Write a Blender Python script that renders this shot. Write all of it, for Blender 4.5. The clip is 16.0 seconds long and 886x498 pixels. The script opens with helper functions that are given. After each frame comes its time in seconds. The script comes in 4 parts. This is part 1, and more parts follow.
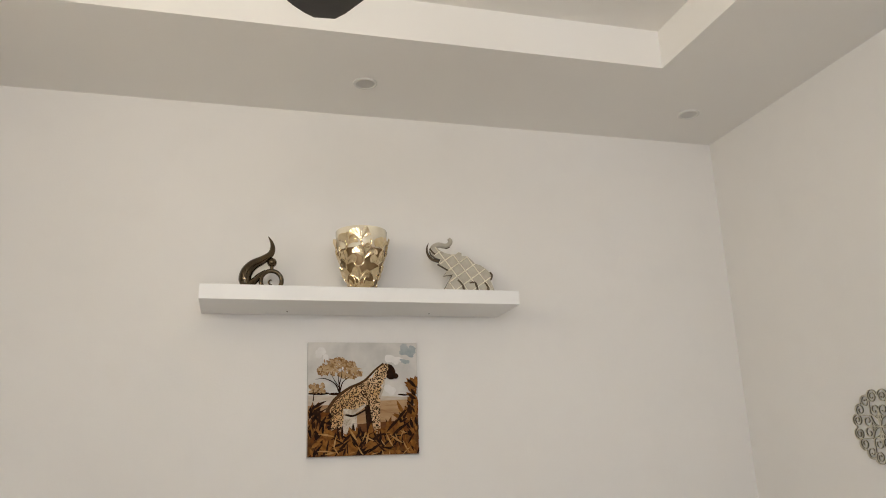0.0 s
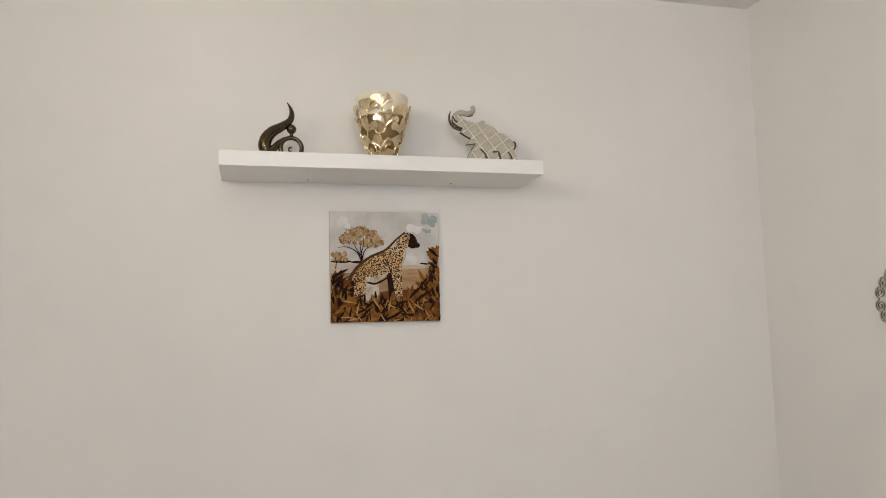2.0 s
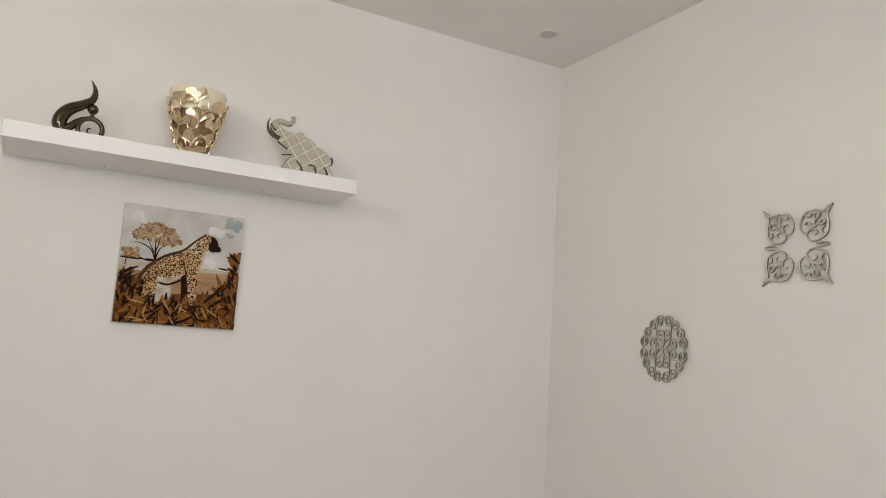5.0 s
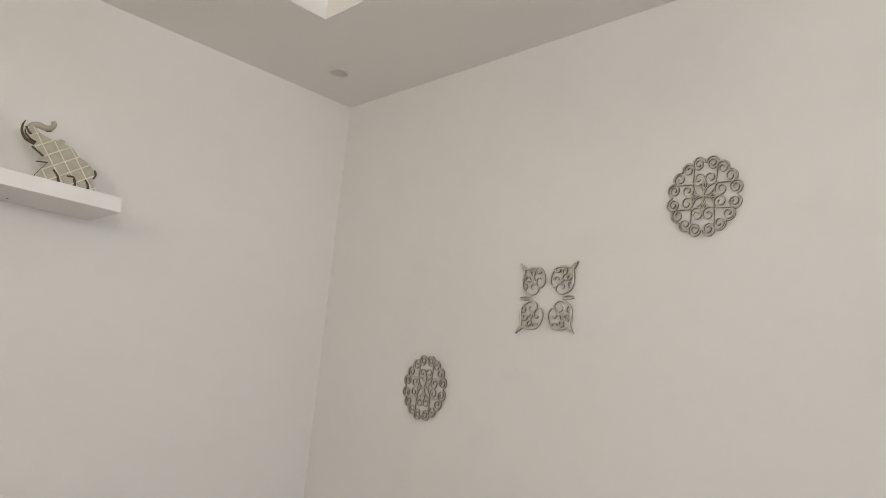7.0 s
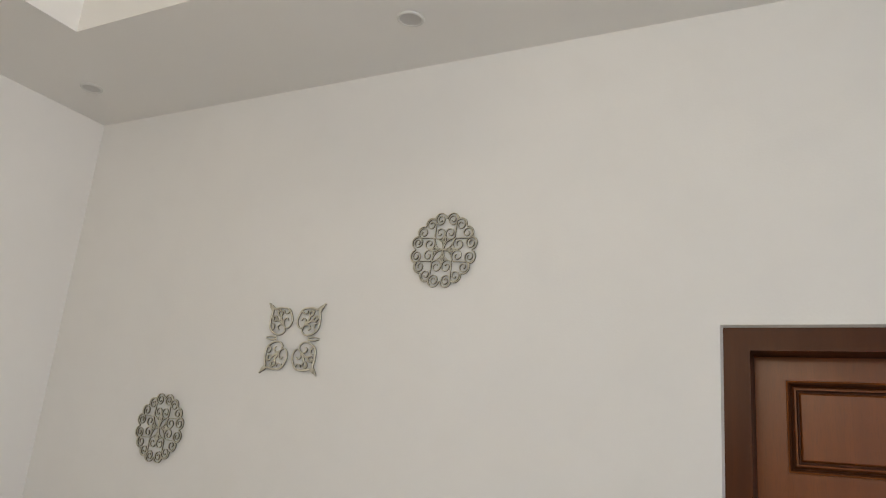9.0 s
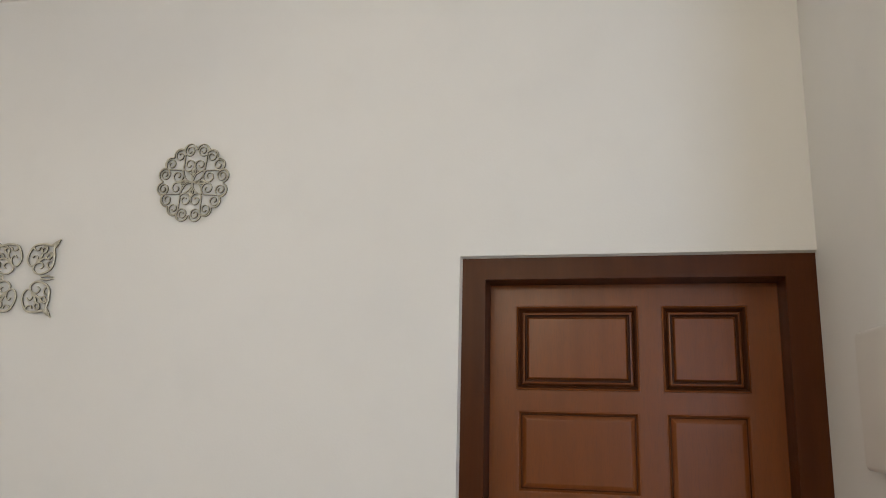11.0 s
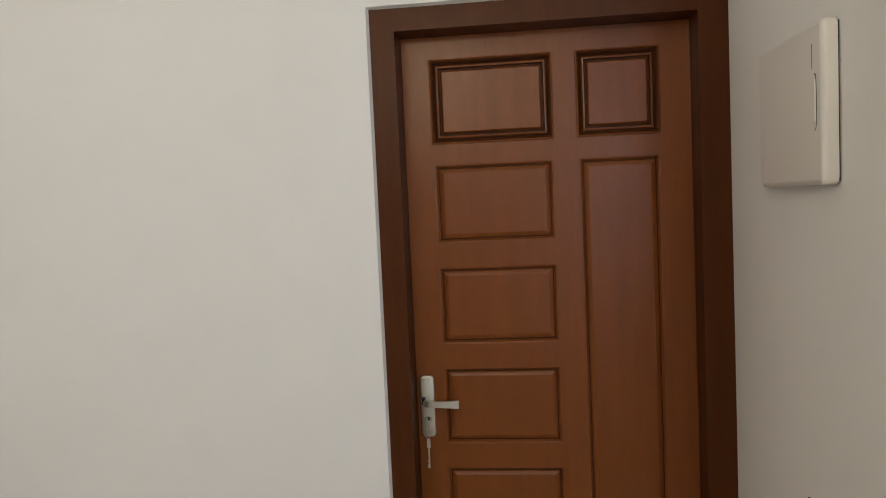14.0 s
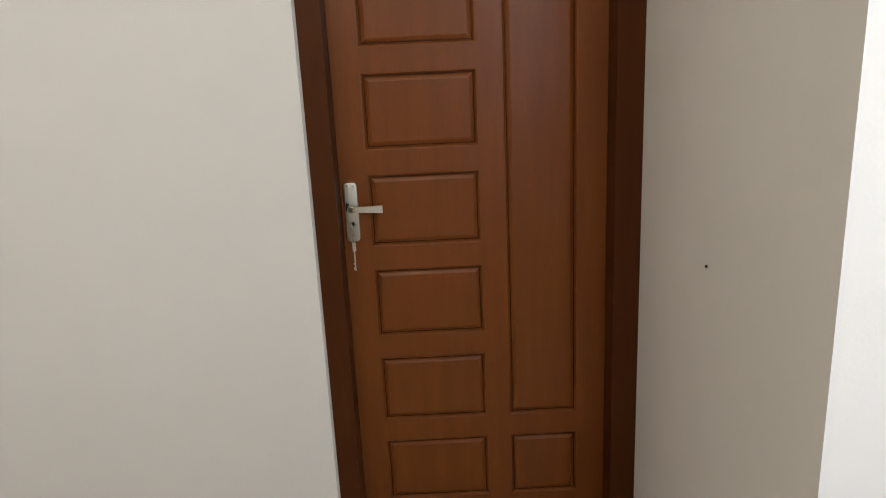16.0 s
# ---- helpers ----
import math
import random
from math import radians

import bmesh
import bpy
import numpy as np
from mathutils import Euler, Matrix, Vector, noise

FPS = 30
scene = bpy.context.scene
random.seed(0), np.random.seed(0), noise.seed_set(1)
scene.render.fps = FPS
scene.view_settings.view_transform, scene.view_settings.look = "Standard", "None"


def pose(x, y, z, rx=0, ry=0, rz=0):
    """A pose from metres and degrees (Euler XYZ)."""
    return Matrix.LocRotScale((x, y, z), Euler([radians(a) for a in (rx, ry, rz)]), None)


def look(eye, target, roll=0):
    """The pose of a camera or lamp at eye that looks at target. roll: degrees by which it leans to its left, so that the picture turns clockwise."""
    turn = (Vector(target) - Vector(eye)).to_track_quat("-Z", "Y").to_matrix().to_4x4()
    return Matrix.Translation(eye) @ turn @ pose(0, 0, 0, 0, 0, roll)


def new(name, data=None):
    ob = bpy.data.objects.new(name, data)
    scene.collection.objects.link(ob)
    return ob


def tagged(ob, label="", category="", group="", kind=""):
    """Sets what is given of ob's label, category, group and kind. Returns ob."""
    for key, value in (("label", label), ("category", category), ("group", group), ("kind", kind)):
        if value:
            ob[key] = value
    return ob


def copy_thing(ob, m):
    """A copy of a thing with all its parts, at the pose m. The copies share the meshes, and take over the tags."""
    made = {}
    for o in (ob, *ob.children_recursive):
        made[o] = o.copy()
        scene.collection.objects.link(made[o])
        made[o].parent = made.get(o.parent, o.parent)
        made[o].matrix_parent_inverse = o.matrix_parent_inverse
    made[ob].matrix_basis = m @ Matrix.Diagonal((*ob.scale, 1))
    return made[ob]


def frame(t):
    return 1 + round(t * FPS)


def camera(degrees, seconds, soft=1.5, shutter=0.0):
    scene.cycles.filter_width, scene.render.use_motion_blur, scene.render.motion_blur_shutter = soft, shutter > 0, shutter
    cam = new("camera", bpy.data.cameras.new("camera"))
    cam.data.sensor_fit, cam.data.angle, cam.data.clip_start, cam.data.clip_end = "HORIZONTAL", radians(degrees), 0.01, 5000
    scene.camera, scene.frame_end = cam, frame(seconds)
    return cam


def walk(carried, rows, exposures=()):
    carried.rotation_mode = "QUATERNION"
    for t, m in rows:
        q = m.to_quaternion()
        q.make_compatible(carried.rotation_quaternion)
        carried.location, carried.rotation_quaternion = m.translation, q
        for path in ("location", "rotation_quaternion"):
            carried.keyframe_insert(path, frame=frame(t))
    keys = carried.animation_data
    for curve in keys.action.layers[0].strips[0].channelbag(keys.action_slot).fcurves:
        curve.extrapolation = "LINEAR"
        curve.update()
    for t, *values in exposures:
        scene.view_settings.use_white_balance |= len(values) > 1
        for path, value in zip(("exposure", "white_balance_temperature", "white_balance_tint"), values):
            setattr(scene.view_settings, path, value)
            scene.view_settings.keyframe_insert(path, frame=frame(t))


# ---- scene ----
cam = camera(60.9, 16.0, soft=1.0)
PATH = [
    (0, (-2.056, -2.743, 1.691), (-1.531, -0.888, 2.221), -2.1),
    (0.5, (-2.054, -2.729, 1.678), (-1.547, -0.848, 2.127), -2.0),
    (1, (-2.061, -2.714, 1.674), (-1.559, -0.815, 2.052), -1.9),
    (1.5, (-2.056, -2.714, 1.668), (-1.566, -0.797, 1.964), -1.8),
    (2, (-2.076, -2.696, 1.669), (-1.579, -0.77, 1.883), -1.4),
    (2.5, (-2.062, -2.698, 1.665), (-1.577, -0.766, 1.841), -1.2),
    (3, (-2.064, -2.698, 1.665), (-1.553, -0.775, 1.86), -0.7),
    (3.5, (-2.064, -2.695, 1.665), (-1.477, -0.796, 1.887), 0.1),
    (3.7, (-2.042, -2.698, 1.677), (-1.416, -0.812, 1.901), 1.0),
    (5.8, (-2.047, -2.718, 1.656), (-0.915, -1.098, 1.963), 3.2),
    (6, (-2.043, -2.717, 1.664), (-0.867, -1.13, 1.976), 3.2),
    (6.5, (-2.05, -2.718, 1.665), (-0.733, -1.259, 2.034), 4.6),
    (7, (-2.033, -2.755, 1.682), (-0.652, -1.364, 2.082), 5.2),
    (7.5, (-2.039, -2.769, 1.685), (-0.562, -1.496, 2.128), 5.4),
    (8, (-2.051, -2.779, 1.694), (-0.482, -1.635, 2.173), 5.5),
    (8.5, (-2.028, -2.815, 1.699), (-0.386, -1.798, 2.221), 5.5),
    (9, (-2.016, -2.865, 1.716), (-0.321, -1.945, 2.248), 5.0),
    (9.5, (-2.022, -2.892, 1.712), (-0.255, -2.133, 2.262), 4.5),
    (10, (-1.982, -2.958, 1.705), (-0.173, -2.308, 2.259), 3.9),
    (10.2, (-1.992, -2.956, 1.702), (-0.153, -2.385, 2.242), 3.3),
    (12.3, (-1.948, -3.001, 1.686), (0.012, -2.729, 1.975), -0.0),
    (12.5, (-1.946, -2.998, 1.679), (0.021, -2.738, 1.935), -0.2),
    (13, (-1.935, -3.002, 1.65), (0.043, -2.746, 1.794), -1.0),
    (13.5, (-1.925, -3.011, 1.625), (0.057, -2.744, 1.634), -1.8),
    (14, (-1.933, -2.999, 1.599), (0.049, -2.763, 1.472), -2.6),
    (14.5, (-1.937, -2.993, 1.579), (0.041, -2.796, 1.358), -3.0),
    (15, (-1.952, -2.974, 1.546), (0.016, -2.844, 1.217), -3.4),
    (15.5, (-1.973, -2.956, 1.518), (-0.024, -2.901, 1.076), -3.3),
    (16, (-1.993, -2.932, 1.503), (-0.068, -2.947, 0.96), -2.7),
]
EXPOSURES = [(0, -0.32, 6410, 13), (3.5, -0.24, 6210, 13.5), (7, -0.37, 6210, 12.5), (9, -0.41, 6180, 12.5), (12.5, -0.42, 6210, 12.5), (14.5, -0.31, 6270, 11), (16, -0.22, 6290, 11.5)]
walk(cam, [(t, look(eye, target, roll)) for t, eye, target, roll in PATH], EXPOSURES)

# ---- world, sun, large lights ----
H = 3.015                     # lower ceiling
HR = 3.165                    # recessed ceiling
XW, YS = -3.26, -3.497        # west wall, inner south wall (all from the north-east corner)
XC, YF = -0.994, -5.7           # free end of the south wall, far south wall

world = bpy.data.worlds.new("sky")
scene.world = world
world.use_nodes = True
wn = world.node_tree
sky = wn.nodes.new("ShaderNodeTexSky")
sky.sky_type, sky.sun_disc = "NISHITA", False
sky.sun_elevation, sky.sun_rotation = radians(48), radians(60)
wn.links.new(sky.outputs["Color"], wn.nodes["Background"].inputs["Color"])
wn.nodes["Background"].inputs["Strength"].default_value = 0.12

sun_data = bpy.data.lights.new("sun", "SUN")
sun_data.energy, sun_data.angle, sun_data.color = 2.5, radians(0.5), (1.0, 0.95, 0.88)
sun = new("sun", sun_data)
sun.matrix_world = look((6, 8, 9), (0, 0, 0))


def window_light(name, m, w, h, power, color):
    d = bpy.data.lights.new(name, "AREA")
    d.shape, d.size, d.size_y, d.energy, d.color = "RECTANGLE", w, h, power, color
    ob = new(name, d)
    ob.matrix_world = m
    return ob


# daylight of the south and southern west windows behind the camera
window_light("window_light_south", look((-2.15, YF - 0.08, 2.32), (-2.15, 0, 7.6)), 1.7, 0.95, 85, (0.975, 0.965, 0.945))
window_light("window_light_west", look((XW - 0.08, -4.06, 1.9), (0, -4.06, 2.9)), 0.56, 1.7, 24, (0.77, 0.96, 1.17))
# added warm fill for the short south wall and the ceiling, source unseen
window_light("warm_fill_light", look((XW - 0.08, -2.3, 2.5), (0, -2.3, 5.6)), 1.0, 0.65, 33, (1.0, 0.87, 0.61))


# ---- materials ----
def mat(name, rgb, rough=0.5, metal=0.0, rgb2=None, scale=8.0, stretch=(1, 1, 1), bump=0.0, bump_scale=200.0, mix_detail=5.0,
        coat=0.0, spec=0.5, rough_var=0.0, fine=None, fine_scale=60.0):
    """A surface with colour varied at two scales, uneven gloss and fine relief."""
    m = bpy.data.materials.new(name)
    m.use_nodes = True
    t = m.node_tree
    n, l = t.nodes, t.links
    b = n["Principled BSDF"]
    b.inputs["Roughness"].default_value, b.inputs["Metallic"].default_value = rough, metal
    b.inputs["Coat Weight"].default_value, b.inputs["Specular IOR Level"].default_value = coat, spec
    co = n.new("ShaderNodeTexCoord")
    mp = n.new("ShaderNodeMapping")
    mp.inputs["Scale"].default_value = stretch
    l.new(co.outputs["Object"], mp.inputs["Vector"])

    def noise_node(s, detail):
        k = n.new("ShaderNodeTexNoise")
        k.inputs["Scale"].default_value, k.inputs["Detail"].default_value = s, detail
        l.new(mp.outputs["Vector"], k.inputs["Vector"])
        return k
    big = noise_node(scale, mix_detail)
    ramp = n.new("ShaderNodeValToRGB")
    ramp.color_ramp.elements[0].position, ramp.color_ramp.elements[1].position = 0.3, 0.7
    ramp.color_ramp.elements[0].color = (*rgb, 1)
    ramp.color_ramp.elements[1].color = (*(rgb2 or [c * 0.93 for c in rgb]), 1)
    l.new(big.outputs["Fac"], ramp.inputs["Fac"])
    out = ramp.outputs["Color"]
    if fine:
        k = noise_node(fine_scale, 4)
        mx = n.new("ShaderNodeMix")
        mx.data_type = "RGBA"
        mx.inputs["B"].default_value = (*fine, 1)
        r = n.new("ShaderNodeMapRange")
        r.inputs["From Min"].default_value, r.inputs["From Max"].default_value = 0.5, 0.75
        r.inputs["To Max"].default_value = 0.6
        l.new(k.outputs["Fac"], r.inputs["Value"])
        l.new(r.outputs["Result"], mx.inputs["Factor"])
        l.new(out, mx.inputs["A"])
        out = mx.outputs["Result"]
    l.new(out, b.inputs["Base Color"])
    if rough_var:
        r = n.new("ShaderNodeMapRange")
        r.inputs["To Min"].default_value, r.inputs["To Max"].default_value = rough - rough_var, rough + rough_var
        l.new(big.outputs["Fac"], r.inputs["Value"])
        l.new(r.outputs["Result"], b.inputs["Roughness"])
    if bump:
        k = noise_node(bump_scale, 3)
        bp = n.new("ShaderNodeBump")
        bp.inputs["Strength"].default_value, bp.inputs["Distance"].default_value = bump, 0.002
        l.new(k.outputs["Fac"], bp.inputs["Height"])
        l.new(bp.outputs["Normal"], b.inputs["Normal"])
    return m


WALL = mat("wall_paint", (0.845, 0.825, 0.795), 0.75, rgb2=(0.82, 0.80, 0.77), scale=1.6, bump=0.14, bump_scale=140, spec=0.3, fine=(0.805, 0.786, 0.757), fine_scale=6)
CEIL = mat("ceiling_paint", (0.885, 0.868, 0.838), 0.85, rgb2=(0.865, 0.848, 0.818), scale=1.2, bump=0.08, bump_scale=120, spec=0.2)
FLOOR = mat("floor_tile", (0.46, 0.385, 0.29), 0.25, rgb2=(0.42, 0.345, 0.255), scale=3, rough_var=0.08)
GROUT = mat("grout", (0.35, 0.32, 0.28), 0.8)
SHELF = mat("white_lacquer", (0.90, 0.895, 0.885), 0.38, rgb2=(0.875, 0.87, 0.86), scale=4, bump=0.03, bump_scale=90, rough_var=0.06)
WOOD = mat("stained_mahogany", (0.215, 0.060, 0.0095), 0.32, rgb2=(0.180, 0.049, 0.008), scale=3.0, stretch=(9, 9, 0.9), bump=0.10, bump_scale=40,
           fine=(0.145, 0.045, 0.010), fine_scale=30, rough_var=0.06, spec=0.30)
FRAMEWOOD = mat("dark_stained_frame", (0.090, 0.0265, 0.007), 0.32, rgb2=(0.070, 0.020, 0.0058), scale=3.0, stretch=(9, 9, 0.9), bump=0.10, bump_scale=40,
                fine=(0.070, 0.020, 0.006), fine_scale=22, rough_var=0.06, spec=0.12)
GROOVE = mat("groove_stain_and_shade", (0.075, 0.023, 0.007), 0.45, rgb2=(0.055, 0.017, 0.006), scale=3.0, stretch=(9, 9, 0.9), spec=0.12)
NICKEL = mat("satin_nickel", (0.58, 0.55, 0.475), 0.48, 1.0, rgb2=(0.52, 0.49, 0.42), scale=30, rough_var=0.06)
DARKM = mat("dark_hole", (0.015, 0.013, 0.012), 0.6)
BRONZE = mat("bronze_glaze", (0.115, 0.078, 0.038), 0.07, 0.9, rgb2=(0.05, 0.034, 0.017), scale=14, rough_var=0.05, coat=0.5)
GOLD = mat("polished_gold", (0.90, 0.77, 0.54), 0.17, 1.0, rgb2=(0.74, 0.58, 0.34), scale=25, rough_var=0.05, bump=0.3, bump_scale=90)
CREAM = mat("cream_glass", (0.88, 0.81, 0.65), 0.22, rgb2=(0.83, 0.74, 0.56), scale=10, rough_var=0.05, coat=0.4)
LINER = mat("antique_gold", (0.36, 0.245, 0.125), 0.34, 0.7, rgb2=(0.20, 0.125, 0.060), scale=25, rough_var=0.08)
ELE = mat("champagne_resin", (0.54, 0.50, 0.42), 0.40, 0.15, rgb2=(0.44, 0.40, 0.325), scale=30, rough_var=0.1, bump=0.2, bump_scale=160)
TRIM_SHADE = mat("brown_trim_and_slot_shade", (0.12, 0.082, 0.045), 0.5, 0.2, rgb2=(0.07, 0.046, 0.024), scale=30)
ELE2 = mat("pale_gold_resin", (0.87, 0.82, 0.70), 0.35, 0.15, rgb2=(0.78, 0.72, 0.58), scale=40, rough_var=0.08)
RIBBON_SIDE = mat("dark_ribbon_side", (0.045, 0.036, 0.020), 0.45, 0.2, rgb2=(0.16, 0.135, 0.085), scale=70)
PEWTER = mat("pewter_scroll", (0.50, 0.455, 0.35), 0.34, 0.2, rgb2=(0.76, 0.71, 0.59), scale=45, rough_var=0.12, bump=0.15, bump_scale=150)
PLASTIC = mat("white_plastic", (0.80, 0.765, 0.72), 0.34, rgb2=(0.775, 0.74, 0.695), scale=5, bump=0.03, bump_scale=250)
GREYGLASS = mat("grey_diffuser", (0.58, 0.57, 0.555), 0.35, rgb2=(0.54, 0.53, 0.515), scale=12)
LAMPTRIM = mat("grey_trim", (0.70, 0.69, 0.665), 0.4, rgb2=(0.66, 0.65, 0.625), scale=20)
FANM = mat("dark_fan_enamel", (0.035, 0.030, 0.027), 0.35, rgb2=(0.028, 0.024, 0.021), scale=12, rough_var=0.05)
FRAMEW = mat("window_frame_white", (0.8, 0.8, 0.78), 0.4)
SCREW = mat("black_steel", (0.02, 0.018, 0.016), 0.5)


# ---- mesh helpers ----
def part(name, bm, material, parent=None, label="", smooth=False, m=None):
    me = bpy.data.meshes.new(name)
    bmesh.ops.recalc_face_normals(bm, faces=bm.faces[:])
    if smooth:
        for f in bm.faces:
            f.smooth = True
    bm.to_mesh(me)
    bm.free()
    for k in (material if isinstance(material, (list, tuple)) else [material]):
        me.materials.append(k)
    if smooth:
        me.set_sharp_from_angle(angle=radians(40))
    ob = new(name, me)
    if parent:
        ob.parent = parent
    if m is not None:
        ob.matrix_local = m
    if label:
        ob["label"] = label
    return ob


def share(ob, m, parent):
    """Another piece on the same mesh."""
    o = new(ob.name.split(".")[0], ob.data)
    o.parent = parent
    o.matrix_local = m
    return o


def thing(name, m, label, category, group="", kind=""):
    return tagged_empty(name, m, label, category, group, kind)


def tagged_empty(name, m, label, category, group, kind):
    e = new(name)
    e.empty_display_size = 0.05
    e.matrix_world = m
    return tagged(e, label, category, group, kind)


def box(x0, x1, y0, y1, z0, z1, bevel=0.0, seg=2):
    bm = bmesh.new()
    bmesh.ops.create_cube(bm, size=1, matrix=Matrix.Translation(((x0 + x1) / 2, (y0 + y1) / 2, (z0 + z1) / 2)) @
                          Matrix.Diagonal((x1 - x0, y1 - y0, z1 - z0, 1)))
    if bevel:
        bmesh.ops.bevel(bm, geom=bm.edges[:], offset=bevel, segments=seg, profile=0.5, affect="EDGES")
    return bm


def lathe(profile, seg=40, axis_z=True):
    """Revolves (radius, height) pairs round z; open profiles stay open unless they reach radius 0."""
    bm = bmesh.new()
    rings = []
    for r, z in profile:
        if r < 1e-6:
            rings.append([bm.verts.new((0, 0, z))])
        else:
            rings.append([bm.verts.new((r * math.cos(2 * math.pi * i / seg), r * math.sin(2 * math.pi * i / seg), z)) for i in range(seg)])
    for a, b in zip(rings, rings[1:]):
        for i in range(seg):
            j = (i + 1) % seg
            q = [a[i % len(a)], a[j % len(a)], b[j % len(b)], b[i % len(b)]]
            q = list(dict.fromkeys(q))
            if len(q) > 2:
                bm.faces.new(q)
    return bm


def sweep(bm, path, radius, seg=10, flat=None, up=Vector((0, 0, 1)), closed=False, edge=0):
    """A tube of varying radius along a path; flat=(width, depth) gives a rounded ribbon whose depth lies along up."""
    n = len(path)
    rings = []
    for i, p in enumerate(path):
        p = Vector(p)
        a = Vector(path[(i - 1) % n] if closed or i else path[0])
        b = Vector(path[(i + 1) % n] if closed or i < n - 1 else path[-1])
        d = (b - a).normalized()
        side = d.cross(up)
        side = side.normalized() if side.length > 1e-6 else Vector((1, 0, 0))
        nor = side.cross(d).normalized()
        r = radius(i / max(1, n - 1)) if callable(radius) else radius
        ring = []
        if flat:
            w, h = flat[0] * r, flat[1]
            for u, v in ((-1, -1), (1, -1), (1, 0.45), (0.45, 1), (-0.45, 1), (-1, 0.45)):
                ring.append(bm.verts.new(p + side * (u * w / 2) + up * (v * h / 2)))
        else:
            for k in range(seg):
                t = 2 * math.pi * k / seg
                ring.append(bm.verts.new(p + side * (math.cos(t) * r) + nor * (math.sin(t) * r)))
        rings.append(ring)
    for a, b in zip(rings, rings[1:] + ([rings[0]] if closed else [])):
        for k in range(len(a)):
            j = (k + 1) % len(a)
            f = bm.faces.new((a[k], a[j], b[j], b[k]))
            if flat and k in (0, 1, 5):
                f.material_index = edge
    if not closed:
        bm.faces.new(rings[0][::-1])
        bm.faces.new(rings[-1])
    return bm


def smooth_path(pts, steps=8):
    """Catmull-Rom through the control points."""
    pts = [Vector(p) for p in pts]
    ext = [2 * pts[0] - pts[1], *pts, 2 * pts[-1] - pts[-2]]
    out = []
    for a, b, c, d in zip(ext, ext[1:], ext[2:], ext[3:]):
        for k in range(steps):
            t = k / steps
            out.append(0.5 * (2 * b + (c - a) * t + (2 * a - 5 * b + 4 * c - d) * t * t + (3 * b - a - 3 * c + d) * t ** 3))
    out.append(pts[-1])
    return out


def blend(t, values):
    """Piecewise linear value at t in 0..1."""
    k = t * (len(values) - 1)
    i = min(int(k), len(values) - 2)
    return values[i] + (values[i + 1] - values[i]) * (k - i)


# poses of things that hang on a wall: local x to the right, y up, z out of the wall
def on_wall(side, x, y, z):
    cols = {"north": ((1, 0, 0), (0, 0, 1), (0, -1, 0)), "east": ((0, -1, 0), (0, 0, 1), (-1, 0, 0)), "south": ((-1, 0, 0), (0, 0, 1), (0, 1, 0))}[side]
    return Matrix.Translation((x, y, z)) @ Matrix(cols).transposed().to_4x4()


def struct(name, bm, material, label, category, smooth=False):
    return tagged(part(name, bm, material, smooth=smooth), label, category, kind="structure")


# ---- structure ----
T = 0.2
DY0, DY1, DZ = -2.600, -3.497, 2.10      # door opening: north side, south side, top


def joined_boxes(*dims):
    bm = bmesh.new()
    for d in dims:
        b = box(*d)
        me = bpy.data.meshes.new("tmp")
        b.to_mesh(me)
        b.free()
        bm.from_mesh(me)
        bpy.data.meshes.remove(me)
    return bm


struct("wall_north", box(XW - T, T, 0, T, 0, HR + 0.1), WALL, "warm white painted plaster wall behind the shelf", "wall")
struct("wall_east", joined_boxes((0, T, DY0 + 0.004, 0, 0, HR + 0.1), (0, T, DY1, DY0 + 0.004, DZ + 0.003, HR + 0.1), (0, T, YF - T, DY1, 0, HR + 0.1)), WALL,
       "warm white painted plaster wall with the door opening", "wall")
struct("wall_south", box(XC, 0, YS - 0.16, YS, 0, HR + 0.1), WALL, "short warm white plaster wall beside the door", "wall")
# west wall with the window of the southern space and an added opening for fill
struct("wall_west", joined_boxes((XW - T, XW, -1.8, 0, 0, HR + 0.1), (XW - T, XW, -2.8, -1.8, 0, 2.10), (XW - T, XW, -2.8, -1.8, 2.90, HR + 0.1), (XW - T, XW, -3.76, -2.8, 0, HR + 0.1), (XW - T, XW, -4.36, -3.76, 0, 0.95), (XW - T, XW, -4.36, -3.76, 2.85, HR + 0.1),
                                 (XW - T, XW, YF - T, -4.36, 0, HR + 0.1)), WALL, "plain warm white plaster wall with a window", "wall")
struct("wall_far_south", joined_boxes((XW, -3.0, YF - T, YF, 0, HR + 0.1), (-1.3, 0, YF - T, YF, 0, HR + 0.1), (-3.0, -1.3, YF - T, YF, 0, 1.72),
                                      (-3.0, -1.3, YF - T, YF, 2.92, HR + 0.1)), WALL, "plain warm white plaster wall with a wide window", "wall")
struct("floor", box(XW - T, T, YF - T, T, -0.15, -0.004), GROUT, "floor screed with pale tiles on it", "floor")
# ceiling with a shallow recess, one mesh
RX0, RX1, RY0, RY1 = -2.66, -0.60, -3.16, -0.596
struct("ceiling", joined_boxes((XW, 0, RY1, 0, H, HR + 0.1), (XW, 0, YF, RY0, H, HR + 0.1), (XW, RX0, RY0, RY1, H, HR + 0.1),
                               (RX1, 0, RY0, RY1, H, HR + 0.1), (RX0, RX1, RY0, RY1, HR, HR + 0.1)), CEIL,
       "warm white plaster ceiling with a shallow recessed tray", "ceiling")
struct("wall_behind_door", box(T + 0.002, T + 0.1, -3.8, -2.3, 0, 2.4), WALL, "plain wall of the passage behind the door", "wall")
struct("roof_slab", box(XW - T, T, YF - T, T, HR + 0.1, HR + 0.3), CEIL, "plain concrete slab over the ceiling", "slab")


